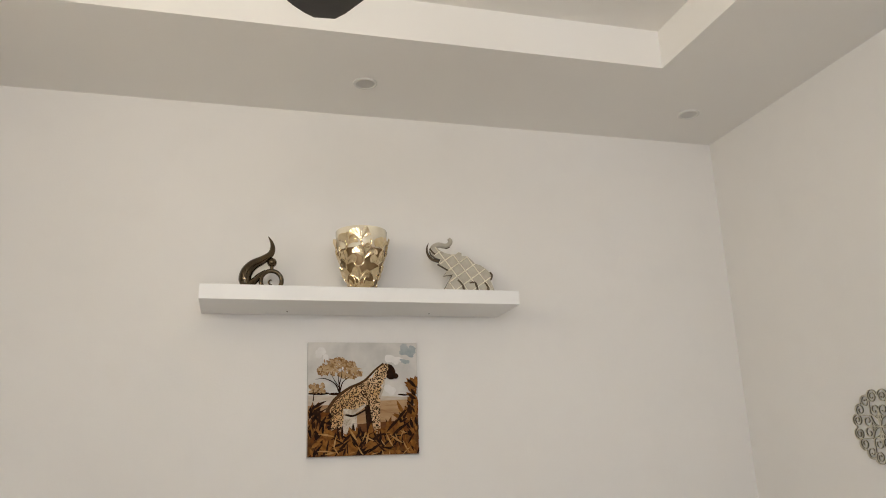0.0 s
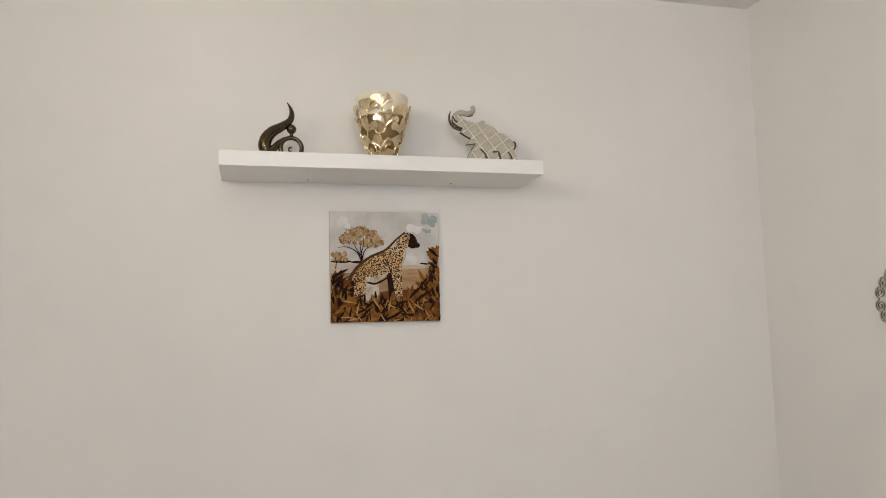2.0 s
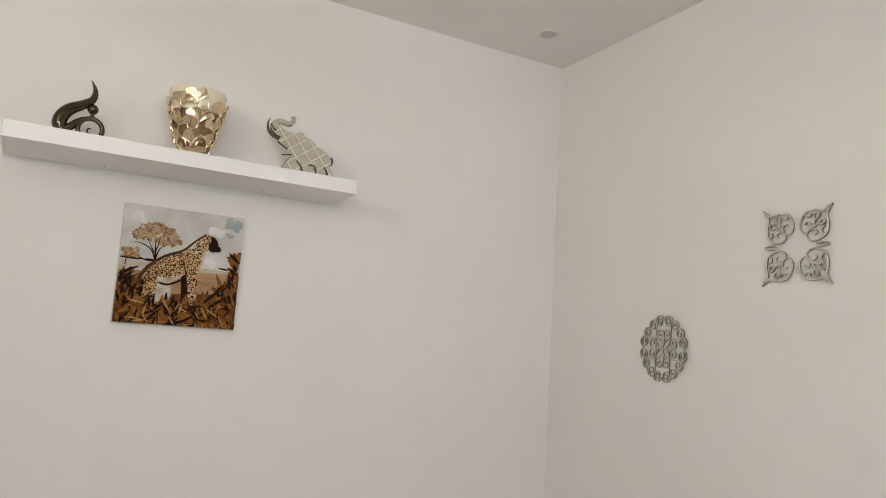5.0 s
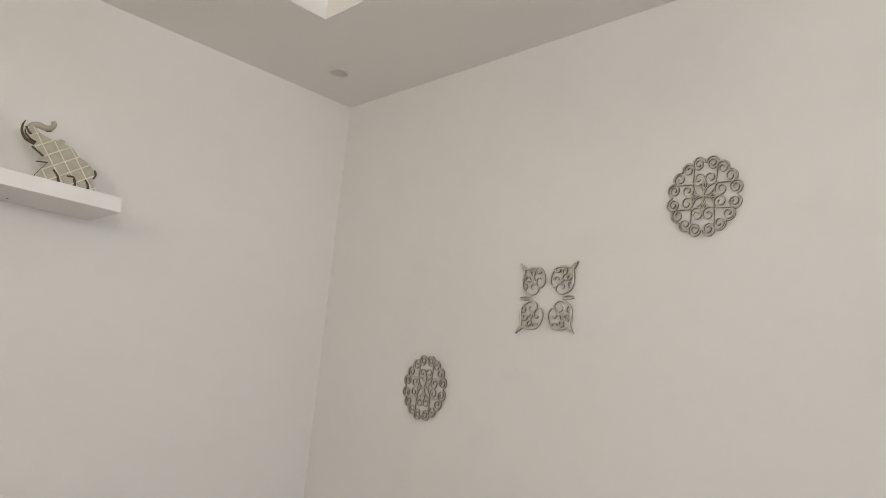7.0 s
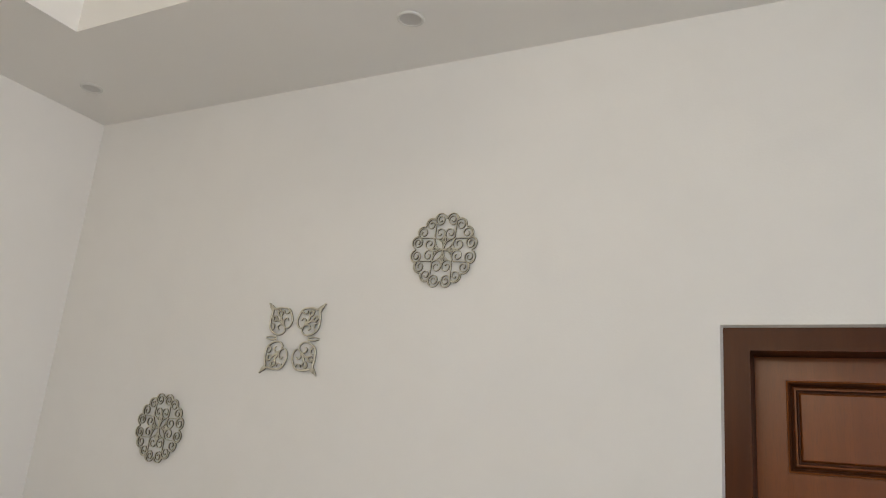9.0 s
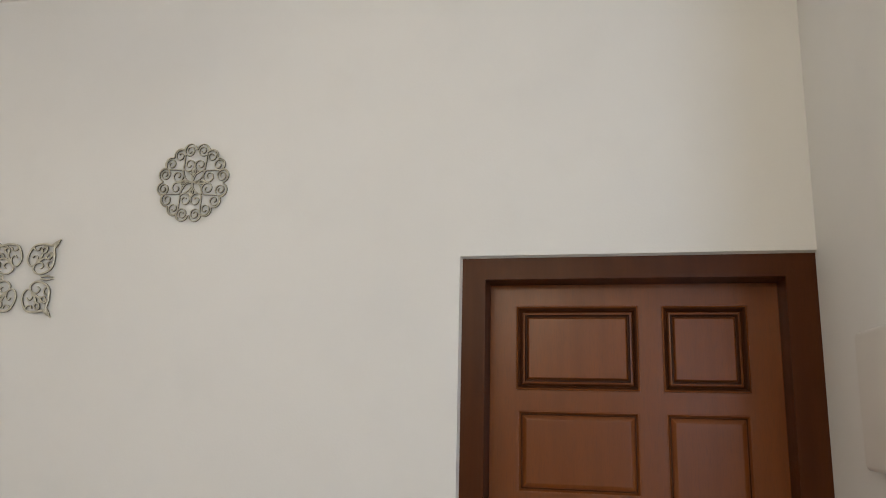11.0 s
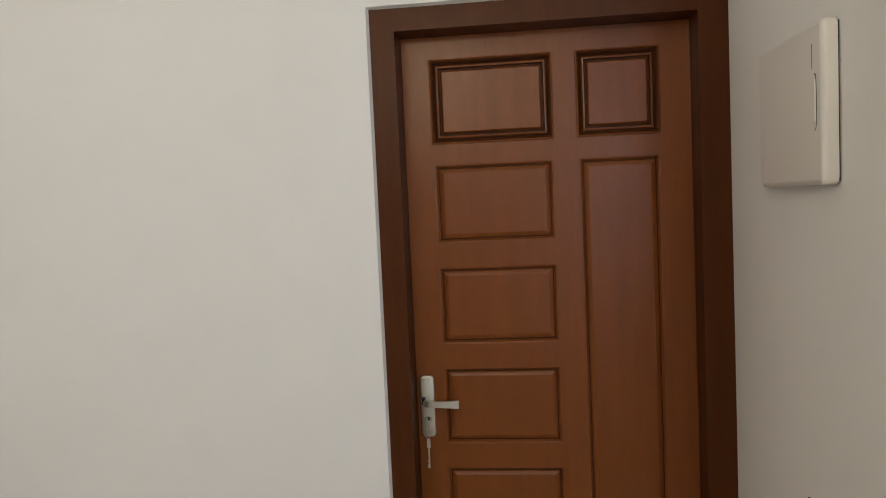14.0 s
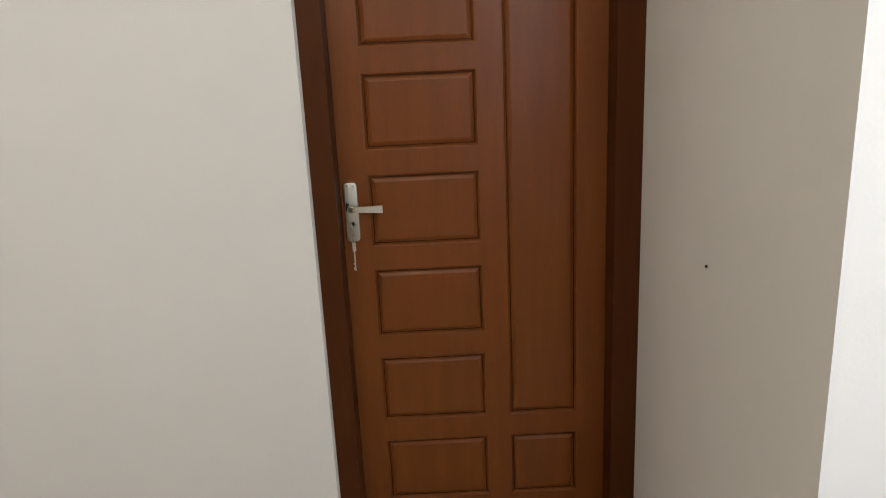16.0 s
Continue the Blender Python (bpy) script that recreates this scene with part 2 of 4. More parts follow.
def window(name, m, w, h):
    e = tagged_empty(name, m, "white framed window, out of view", "window", "", "structure")
    f = 0.05
    for nm, d in (("window_frame", (-w / 2, w / 2, h / 2 - f, h / 2, -0.03, 0.03)), ("window_frame", (-w / 2, w / 2, -h / 2, -h / 2 + f, -0.03, 0.03)),
                  ("window_frame", (-w / 2, -w / 2 + f, -h / 2 + f, h / 2 - f, -0.03, 0.03)), ("window_frame", (w / 2 - f, w / 2, -h / 2 + f, h / 2 - f, -0.03, 0.03)),
                  ("mullion", (-0.02, 0.02, -h / 2 + f, h / 2 - f, -0.025, 0.025)), ("window_sill", (-w / 2, w / 2, -h / 2 - 0.0, -h / 2 + 0.02, 0.03, 0.14))):
        part(nm, box(*d, 0.004), FRAMEW, e)


window("window_1", on_wall("south", -2.15, YF - 0.15, 2.32), 1.7, 1.2)
window("window_2", Matrix.Translation((XW - 0.15, -4.06, 1.9)) @ Matrix(((0, 1, 0), (0, 0, 1), (1, 0, 0))).transposed().to_4x4(), 0.60, 1.9)
# made-up opening round the warm fill light
window("added_fill_window", Matrix.Translation((XW - 0.15, -2.3, 2.5)) @ Matrix(((0, 1, 0), (0, 0, 1), (1, 0, 0))).transposed().to_4x4(), 1.0, 0.8)
tagged(part("ground", box(-400, 400, -400, 400, -0.5, -0.2), GROUT), "plain pale ground outside the house", "ground", kind="structure")


# ---- door ----
def build_door():
    e = tagged_empty("door_1", Matrix.Translation((0, 0, 0)), "closed dark mahogany-stained panel door in its frame", "door", "", "structure")
    fx = 0.018                     # frame face lies a little behind the plaster
    FI, FO = -2.664, -3.424        # inner edges of the jambs
    # frame: face board and stop
    # plaster bead, chamfered from the wall face down to the frame
    bm = bmesh.new()
    loops = [[bm.verts.new((x, y, z)) for x, y, z in ((xx, DY0 + d, 0), (xx, DY0 + d, DZ + d), (xx, DY1 + 0.001, DZ + d))] for xx, d in ((0.001, 0.004), (0.019, -0.001), (0.03, 0.004))]
    for a, b in zip(loops, loops[1:] + loops[:1]):
        for k in range(2):
            bm.faces.new((a[k], a[k + 1], b[k + 1], b[k]))
    part("plaster_edge", bm, WALL, e, "pale plaster bead round the frame")
    part("door_frame", box(fx, 0.165, DY1, DY0, 2.041, DZ), FRAMEWOOD, e, "darker stained head of the door frame")
    for y0, y1 in ((FI, DY0), (DY1, FO)):
        part("jamb", box(fx, 0.165, y0, y1, 0, 2.041), FRAMEWOOD, e, "darker stained upright of the door frame")
    leaf = part("leaf", box(0.138, 0.162, FO + 0.003, FI - 0.003, 0.004, 2.038), WOOD, e)
    cols = ((-2.745, -3.060), (-3.134, -3.338))
    rows = [(1.973 - 0.2795 * i, 1.766 - 0.2795 * i - (0.008 if i == 0 else 0)) for i in range(7)]
    sx0, sx1 = 0.112, 0.140
    # stiles and rails, glued up flush into one frame
    bars = [(sx0, sx1, b, a, 0.004, 2.0396) for a, b in ((FI - 0.0012, cols[0][0]), (cols[0][1], cols[1][0]), (cols[1][1], FO + 0.0012))]
    edges = [2.0396] + [v for r in rows for v in r] + [0.004]
    for (y0, y1), zs in ((cols[0], edges), (cols[1], [2.0396, *rows[0], rows[1][0], rows[5][1], rows[6][0], rows[6][1], 0.004])):
        bars += [(sx0, sx1, y1, y0, bottom, top) for top, bottom in zip(zs[0::2], zs[1::2])]
    part("leaf_frame", joined_boxes(*bars), WOOD, leaf)

    def field(y0, y1, z0, z1, double):
        """A raised panel with its moulding; y0 north, y1 south, z0 top, z1 bottom."""
        bm = bmesh.new()
        levels = ([(-0.007, 0.0562), (-0.006, 0.0520), (-0.002, 0.0505), (0.003, 0.0545), (0.006, 0.066), (0.009, 0.0685), (0.012, 0.0625), (0.016, 0.0620), (0.019, 0.0705), (0.022, 0.0705), (0.026, 0.061), (0.028, 0.060)]
                  if double else [(-0.003, 0.0556), (0.001, 0.0568), (0.004, 0.0605), (0.006, 0.0655), (0.009, 0.0655), (0.012, 0.0618), (0.020, 0.0588), (0.022, 0.0585)])
        # moulding faces in darker stain, with the shade of the grooves put into the colour
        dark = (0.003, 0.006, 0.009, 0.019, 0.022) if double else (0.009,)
        last = None
        for inset, x in levels:
            c = [(y0 - inset, z0 - inset), (y1 + inset, z0 - inset), (y1 + inset, z1 + inset), (y0 - inset, z1 + inset)]
            ring = [bm.verts.new((x + 0.056, y, z)) for y, z in c]
            if last:
                for k in range(4):
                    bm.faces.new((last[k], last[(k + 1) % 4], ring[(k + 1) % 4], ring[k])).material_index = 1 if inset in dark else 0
            last = ring
        bm.faces.new(last)
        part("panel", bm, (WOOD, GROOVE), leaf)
    for i, (t, b) in enumerate(rows):
        field(*cols[0], t, b, i == 0)
    field(*cols[1], *rows[0], True)
    field(*cols[1], rows[1][0], rows[5][1], False)
    field(*cols[1], *rows[6], False)

    # lever handle on its long plate, key in the lock
    hy = -2.711
    bm = box(0.047, 0.0565, hy - 0.018, hy + 0.018, 1.010, 1.172)
    vertical = [k for k in bm.edges if abs(k.verts[0].co.y - k.verts[1].co.y) < 1e-6 and abs(k.verts[0].co.z - k.verts[1].co.z) < 1e-6]
    bmesh.ops.bevel(bm, geom=vertical, offset=0.011, segments=5, profile=0.5, affect="EDGES")
    rim = [k for k in bm.edges if k.verts[0].co.x < 0.048 and k.verts[1].co.x < 0.048]
    bmesh.ops.bevel(bm, geom=rim, offset=0.003, segments=2, profile=0.5, affect="EDGES")
    handle = part("door_handle", bm, NICKEL, e, "satin nickel lever handle on a long plate", smooth=True, m=Matrix.Translation((0.112, -2.6945, 1.119)) @ Matrix.Scale(1.066, 4) @ Matrix.Translation((-0.056, -hy, -1.172)))
    bm = bmesh.new()
    sweep(bm, [(0.048, hy, 1.104), (0.030, hy, 1.104)], 0.0095, 16, up=Vector((0, 0, 1)))
    part("boss", bm, NICKEL, handle, smooth=True)
    bm = bmesh.new()
    pts = smooth_path([(0.030, hy + 0.006, 1.104), (0.022, hy - 0.008, 1.104), (0.019, hy - 0.035, 1.104), (0.019, hy - 0.062, 1.1035), (0.021, hy - 0.084, 1.103)], 5)
    sweep(bm, pts, lambda t: blend(t, [0.0155, 0.0150, 0.0155, 0.0175, 0.0205]), flat=(1.0, 0.011), up=Vector((1, 0, 0)))
    part("lever", bm, NICKEL, handle, smooth=True)
    part("latch_mark", box(0.0455, 0.0475, hy + 0.006, hy + 0.015, 1.096, 1.116, 0.0006), DARKM, handle, "dark square opening in the plate")
    bm = lathe([(0, -0.004), (0.0085, -0.004), (0.0085, 0.003), (0.0070, 0.005), (0, 0.005)], 20)
    part("lock_cylinder", bm, NICKEL, handle, smooth=True, m=Matrix.Translation((0.0455, hy, 1.056)) @ Euler((0, -math.pi / 2, 0)).to_matrix().to_4x4())
    for dy, dz in ((-0.008, 1.161), (0.008, 1.161), (0.0, 1.019)):
        part("screw", lathe([(0, 0.0012), (0.0022, 0.0012), (0.0032, 0.0), (0.0032, -0.002), (0, -0.002)], 12), NICKEL, handle, smooth=True,
             m=Matrix.Translation((0.0470, hy + dy, dz)) @ Euler((0, -math.pi / 2, 0)).to_matrix().to_4x4())
    part("keyhole", box(0.0400, 0.0412, hy - 0.0052, hy + 0.0012, 1.056, 1.066, 0.0005), DARKM, handle)
    bm = box(0.020, 0.042, hy - 0.001, hy + 0.0012, 1.040, 1.056, 0.0008)
    key = part("key", bm, NICKEL, handle, "steel key in the lock with a second key hanging")
    bm = bmesh.new()
    ring = [(0.024, hy + 0.005 * math.cos(k), 1.026 + 0.014 * math.sin(k)) for k in [2 * math.pi * i / 20 for i in range(20)]]
    sweep(bm, ring, 0.0011, 6, up=Vector((1, 0, 0)), closed=True)
    part("key_ring", bm, NICKEL, key, smooth=True)
    bm = joined_boxes((0.0225, 0.0245, hy - 0.006, hy + 0.003, 0.990, 1.013), (0.0228, 0.0242, hy - 0.0030, hy + 0.0006, 0.936, 0.990), (0.0229, 0.0241, hy + 0.0004, hy + 0.0030, 0.938, 0.946),
                      (0.0229, 0.0241, hy + 0.0004, hy + 0.0024, 0.952, 0.958))
    part("hanging_key", bm, NICKEL, key)
    return e


build_door()


# ---- recessed ceiling spotlights ----
def downlight(x, y):
    e = thing("ceiling_spotlight", Matrix.Translation((x, y, H)), "small round grey recessed ceiling spotlight, switched off", "ceiling light", "ceiling spotlights")
    part("trim_ring", lathe([(0.034, 0.002), (0.034, -0.004), (0.038, -0.006), (0.043, -0.003), (0.044, 0.002)], 36), LAMPTRIM, e, smooth=True)
    part("diffuser", lathe([(0, -0.0015), (0.020, -0.0018), (0.0345, -0.0028)], 36), GREYGLASS, e, "grey unlit diffuser", smooth=True)
    return e


first = downlight(-0.283, -0.272)
copy_thing(first, Matrix.Translation((-1.629, -0.273, H)))
copy_thing(first, Matrix.Translation((-0.278, -1.737, H)))


# ---- ceiling fan ----
def ceiling_fan(x, y):
    e = thing("ceiling_fan", Matrix.Translation((x, y, HR)) @ Matrix.Diagonal((1.03, 1.03, 1.03, 1)), "dark three-bladed ceiling fan hanging in the recessed tray", "ceiling fan")
    part("canopy", lathe([(0, 0), (0.065, 0), (0.062, -0.02), (0.035, -0.07), (0.016, -0.08), (0, -0.08)], 32), FANM, e, smooth=True)
    part("down_rod", lathe([(0, -0.07), (0.012, -0.07), (0.012, -0.44), (0, -0.44)], 16), FANM, e, smooth=True)
    part("motor", lathe([(0, -0.43), (0.05, -0.43), (0.10, -0.455), (0.115, -0.49), (0.115, -0.535), (0.09, -0.565), (0.04, -0.58), (0, -0.582)], 40), FANM, e, smooth=True)
    bm = bmesh.new()
    n, prev = 14, None
    for i in range(n + 1):
        t = i / n
        r = 0.17 + 0.435 * t
        w = 0.050 + 0.022 * t
        if t > 0.88:
            w *= math.sqrt(max(0.02, 1 - ((t - 0.88) / 0.12) ** 2 * 0.75))
        ring = []
        for s in (-1, -0.3, 0.4, 1):
            zz = -0.548 + 0.16 * s * w - 0.004 * (1 - s * s)
            ring.append((bm.verts.new((r, s * w, zz + 0.0025)), bm.verts.new((r, s * w, zz - 0.0025))))
        if prev:
            for a, b, c, d in zip(prev, prev[1:], ring, ring[1:]):
                bm.faces.new((a[0], b[0], d[0], c[0]))
                bm.faces.new((a[1], c[1], d[1], b[1]))
            bm.faces.new((prev[0][0], ring[0][0], ring[0][1], prev[0][1]))
            bm.faces.new((prev[-1][0], prev[-1][1], ring[-1][1], ring[-1][0]))
        else:
            bm.faces.new([v[0] for v in ring] + [v[1] for v in ring[::-1]])
        prev = ring
    bm.faces.new([v[0] for v in prev] + [v[1] for v in prev[::-1]])
    blade = part("blade", bm, FANM, e, smooth=True, m=pose(0, 0, 0, 0, 0, 1))
    iron = part("blade_bracket", box(0.09, 0.22, -0.022, 0.022, -0.545, -0.539, 0.002), FANM, blade)
    for a in (121, 241):
        b = share(blade, pose(0, 0, 0, 0, 0, a), e)
        share(iron, Matrix(), b)
    return e


ceiling_fan(-1.63, -1.88)


# ---- shelf and what stands on it ----
SX0, SX1, SZ0, SZ1 = -2.172, -1.075, 2.205, 2.255
shelf = thing("floating_shelf", Matrix.Translation((SX0, 0, SZ0)), "white lacquered floating shelf on the wall", "shelf")
part("board", box(0, SX1 - SX0, -0.26, 0, 0, SZ1 - SZ0, 0.0015, 2), SHELF, shelf)
part("screw_hole", lathe([(0, -0.0012), (0.003, -0.0012), (0.003, 0.001), (0, 0.001)], 12), DARKM, shelf, m=Matrix.Translation((0.293, -0.06, 0)))
part("screw_hole", lathe([(0, -0.0012), (0.003, -0.0012), (0.003, 0.001), (0, 0.001)], 12), DARKM, shelf, m=Matrix.Translation((0.812, -0.06, 0)))


def swirl_ornament():
    """Flame-like swirl with a ball and a ring, glazed ceramic."""
    e = thing("swirl_ornament", Matrix.Translation((-1.951, -0.13, SZ1)), "glossy bronze-glazed abstract swirl ornament with ball and ring", "ornament")
    k = 0.00063

    def p(zx, zy, d=0.0):
        return ((zx - 393) * k, d, (419 - zy) * k)
    body = smooth_path([p(389, 96), p(408, 130), p(414, 165), p(402, 200), p(362, 232), p(312, 262), p(280, 300), p(270, 345), p(290, 385), p(335, 403)], 7)
    bm = bmesh.new()
    sweep(bm, body, lambda t: blend(t, [0.0012, 0.0058, 0.0095, 0.0120, 0.0155, 0.0190, 0.0215, 0.0220, 0.0175, 0.010]), 18, up=Vector((0, 1, 0)))
    part("flame", bm, BRONZE, e, smooth=True)
    bm = bmesh.new()
    ring = [(0.0110 + 0.0355 * math.cos(a), 0, 0.0437 + 0.0355 * math.sin(a)) for a in [2 * math.pi * i / 40 for i in range(40)]]
    sweep(bm, ring, 0.0078, 14, up=Vector((0, 1, 0)), closed=True)
    part("ring", bm, BRONZE, e, smooth=True)
    bm = bmesh.new()
    sweep(bm, [(0.012, 0, 0.082), (0.012, 0, 0.098)], 0.0065, 14, up=Vector((0, 1, 0)))
    part("neck", bm, BRONZE, e, smooth=True)
    bm = bmesh.new()
    bmesh.ops.create_uvsphere(bm, u_segments=24, v_segments=16, radius=0.0168, matrix=Matrix.Translation((0.012, 0, 0.1095)))
    part("ball", bm, BRONZE, e, smooth=True)
    bm = bmesh.new()
    curl = [(0.011 + (0.006 + 0.0045 * t) * math.cos(1.2 + t * 3.6), 0, 0.040 + (0.006 + 0.0045 * t) * math.sin(1.2 + t * 3.6)) for t in [i / 14 for i in range(15)]]
    curl += smooth_path([curl[-1], (0.009, 0, 0.024), (0.013, 0, 0.013)], 5)[1:]
    sweep(bm, curl, lambda t: 0.0022 + 0.0022 * t, 10, up=Vector((0, 1, 0)))
    part("curl", bm, BRONZE, e, smooth=True)
    # web that ties the flame to the ring
    bm = bmesh.new()
    sweep(bm, smooth_path([p(290, 375), p(320, 352), p(345, 322), p(378, 296)], 5), lambda t: 0.016 - 0.010 * t, 12, up=Vector((0, 1, 0)))
    part("web", bm, BRONZE, e, smooth=True)


swirl_ornament()


def cup_radius(z):
    return blend(min(1, max(0, z / 0.232)), [0.035, 0.047, 0.058, 0.069, 0.079, 0.087, 0.092, 0.094])


def leaf_vase():
    e = thing("leaf_vase", Matrix.Translation((-1.624, -0.13, SZ1)), "cream glass cup in a polished gold cage of fan-shaped leaves", "vase")
    prof = [(0, 0.006), (0.030, 0.006), (0.035, 0.010)] + [(cup_radius(z) - 0.001, z) for z in [0.012 + 0.0218 * i for i in range(11)]]
    prof += [(0.0915, 0.2335)] + [(cup_radius(z) - 0.0065, z) for z in [0.229 - 0.0265 * i for i in range(9)]] + [(0, 0.016)]
    part("cup", lathe(prof, 48), CREAM, e, "cream glass cup", smooth=True)
    part("liner", lathe([(cup_radius(z) + 0.0012, z) for z in [0.008 + 0.0165 * i for i in range(10)]], 48), LINER, e, "dark antique gold liner round the lower cup", smooth=True)
    part("foot", lathe([(0, 0), (0.034, 0), (0.037, 0.003), (0.034, 0.008), (0, 0.008)], 40), GOLD, e, smooth=True)
    rnd = random.Random(5)

    def surface(theta, z, off):
        r = cup_radius(z) + off
        return Vector((r * math.cos(theta), r * math.sin(theta), z))

    def leaf(theta0, z0, size, lean):
        """A ginkgo-like fan with a deep notch and a wavy edge, on a stem hooked round like a tendril."""
        bm = bmesh.new()
        nu, nv = 20, 6
        wave, notch = rnd.uniform(0, 6.28), rnd.uniform(-0.25, 0.25)
        outer, inner = [], []
        for i in range(nu + 1):
            phi = radians(-64 + 128 * i / nu)
            reach = size * (1 - 0.34 * math.exp(-((phi - notch) / 0.15) ** 2) + 0.07 * math.cos(6.5 * phi + wave) - 0.16 * abs(phi) ** 3)
            ro, ri = [], []
            for j in range(nv + 1):
                t = 0.06 + 0.94 * j / nv
                bend = phi * (0.55 + 0.45 * t)
                a, b = reach * t * math.sin(bend + lean), reach * t * math.cos(bend + lean)
                lift = 0.0045 + 0.0045 * t * t + 0.0022 * math.cos(phi * 6 + wave) * t
                z = max(0.004, z0 + b)
                th = theta0 + a / cup_radius(z)
                ro.append(bm.verts.new(surface(th, z, lift)))
                ri.append(bm.verts.new(surface(th, z, lift - 0.0018)))
            outer.append(ro)
            inner.append(ri)
        for i in range(nu):
            for j in range(nv):
                bm.faces.new((outer[i][j], outer[i + 1][j], outer[i + 1][j + 1], outer[i][j + 1]))
                bm.faces.new((inner[i][j], inner[i][j + 1], inner[i + 1][j + 1], inner[i + 1][j]))
            bm.faces.new((outer[i][nv], outer[i + 1][nv], inner[i + 1][nv], inner[i][nv]))
            bm.faces.new((outer[i][0], inner[i][0], inner[i + 1][0], outer[i + 1][0]))
        for i in (0, nu):
            for j in range(nv):
                bm.faces.new((outer[i][j], outer[i][j + 1], inner[i][j + 1], inner[i][j]))
        lf = part("leaf", bm, GOLD, e, smooth=True)
        bm = bmesh.new()
        side = 1 if lean < 0 else -1
        pts = []
        for i in range(17):
            t = i / 16
            a = math.pi * 1.15 * t
            z = max(0.005, z0 + 0.004 - 0.024 * math.sin(a) - 0.006 * t)
            pts.append(surface(theta0 + side * 0.017 * (1 - math.cos(a)) / cup_radius(z), z, 0.006))
        sweep(bm, pts, lambda t: 0.0042 - 0.0014 * t, 8)
        part("stem", bm, GOLD, lf, smooth=True)
    # leaves in staggered tiers round the cup: angle, foot of the leaf, size, lean
    tiers = ((0, 0.176, 0.050, -0.1), (-34, 0.160, 0.052, 0.25), (56, 0.152, 0.050, -0.3), (-82, 0.156, 0.050, -0.2), (104, 0.165, 0.052, 0.15), (150, 0.158, 0.052, -0.3), (-128, 0.170, 0.052, 0.2), (-172, 0.180, 0.050, -0.1),
             (8, 0.112, 0.056, 0.05), (-44, 0.096, 0.050, 0.3), (54, 0.094, 0.050, -0.25), (-92, 0.100, 0.048, 0.2), (100, 0.104, 0.050, 0.1), (146, 0.098, 0.050, -0.2), (-140, 0.106, 0.050, 0.2), (-172, 0.094, 0.046, 0.0),
             (-8, 0.040, 0.046, 0.1), (-62, 0.046, 0.044, -0.25), (48, 0.044, 0.044, 0.3), (104, 0.040, 0.044, -0.2), (158, 0.046, 0.044, 0.2), (-118, 0.040, 0.044, 0.1),
             (26, 0.008, 0.034, -0.3), (-40, 0.008, 0.034, 0.3), (120, 0.008, 0.034, 0.2), (-140, 0.008, 0.032, 0.2))
    for a, z0, size, lean in tiers:
        leaf(radians(-99.6 + a), z0, size, lean)


leaf_vase()


def inside(poly, x, z):
    """Whether a place lies within a closed outline."""
    hit = False
    for (x0, z0), (x1, z1) in zip(poly, poly[1:] + poly[:1]):
        if (z0 > z) != (z1 > z) and x < x0 + (z - z0) * (x1 - x0) / (z1 - z0):
            hit = not hit
    return hit


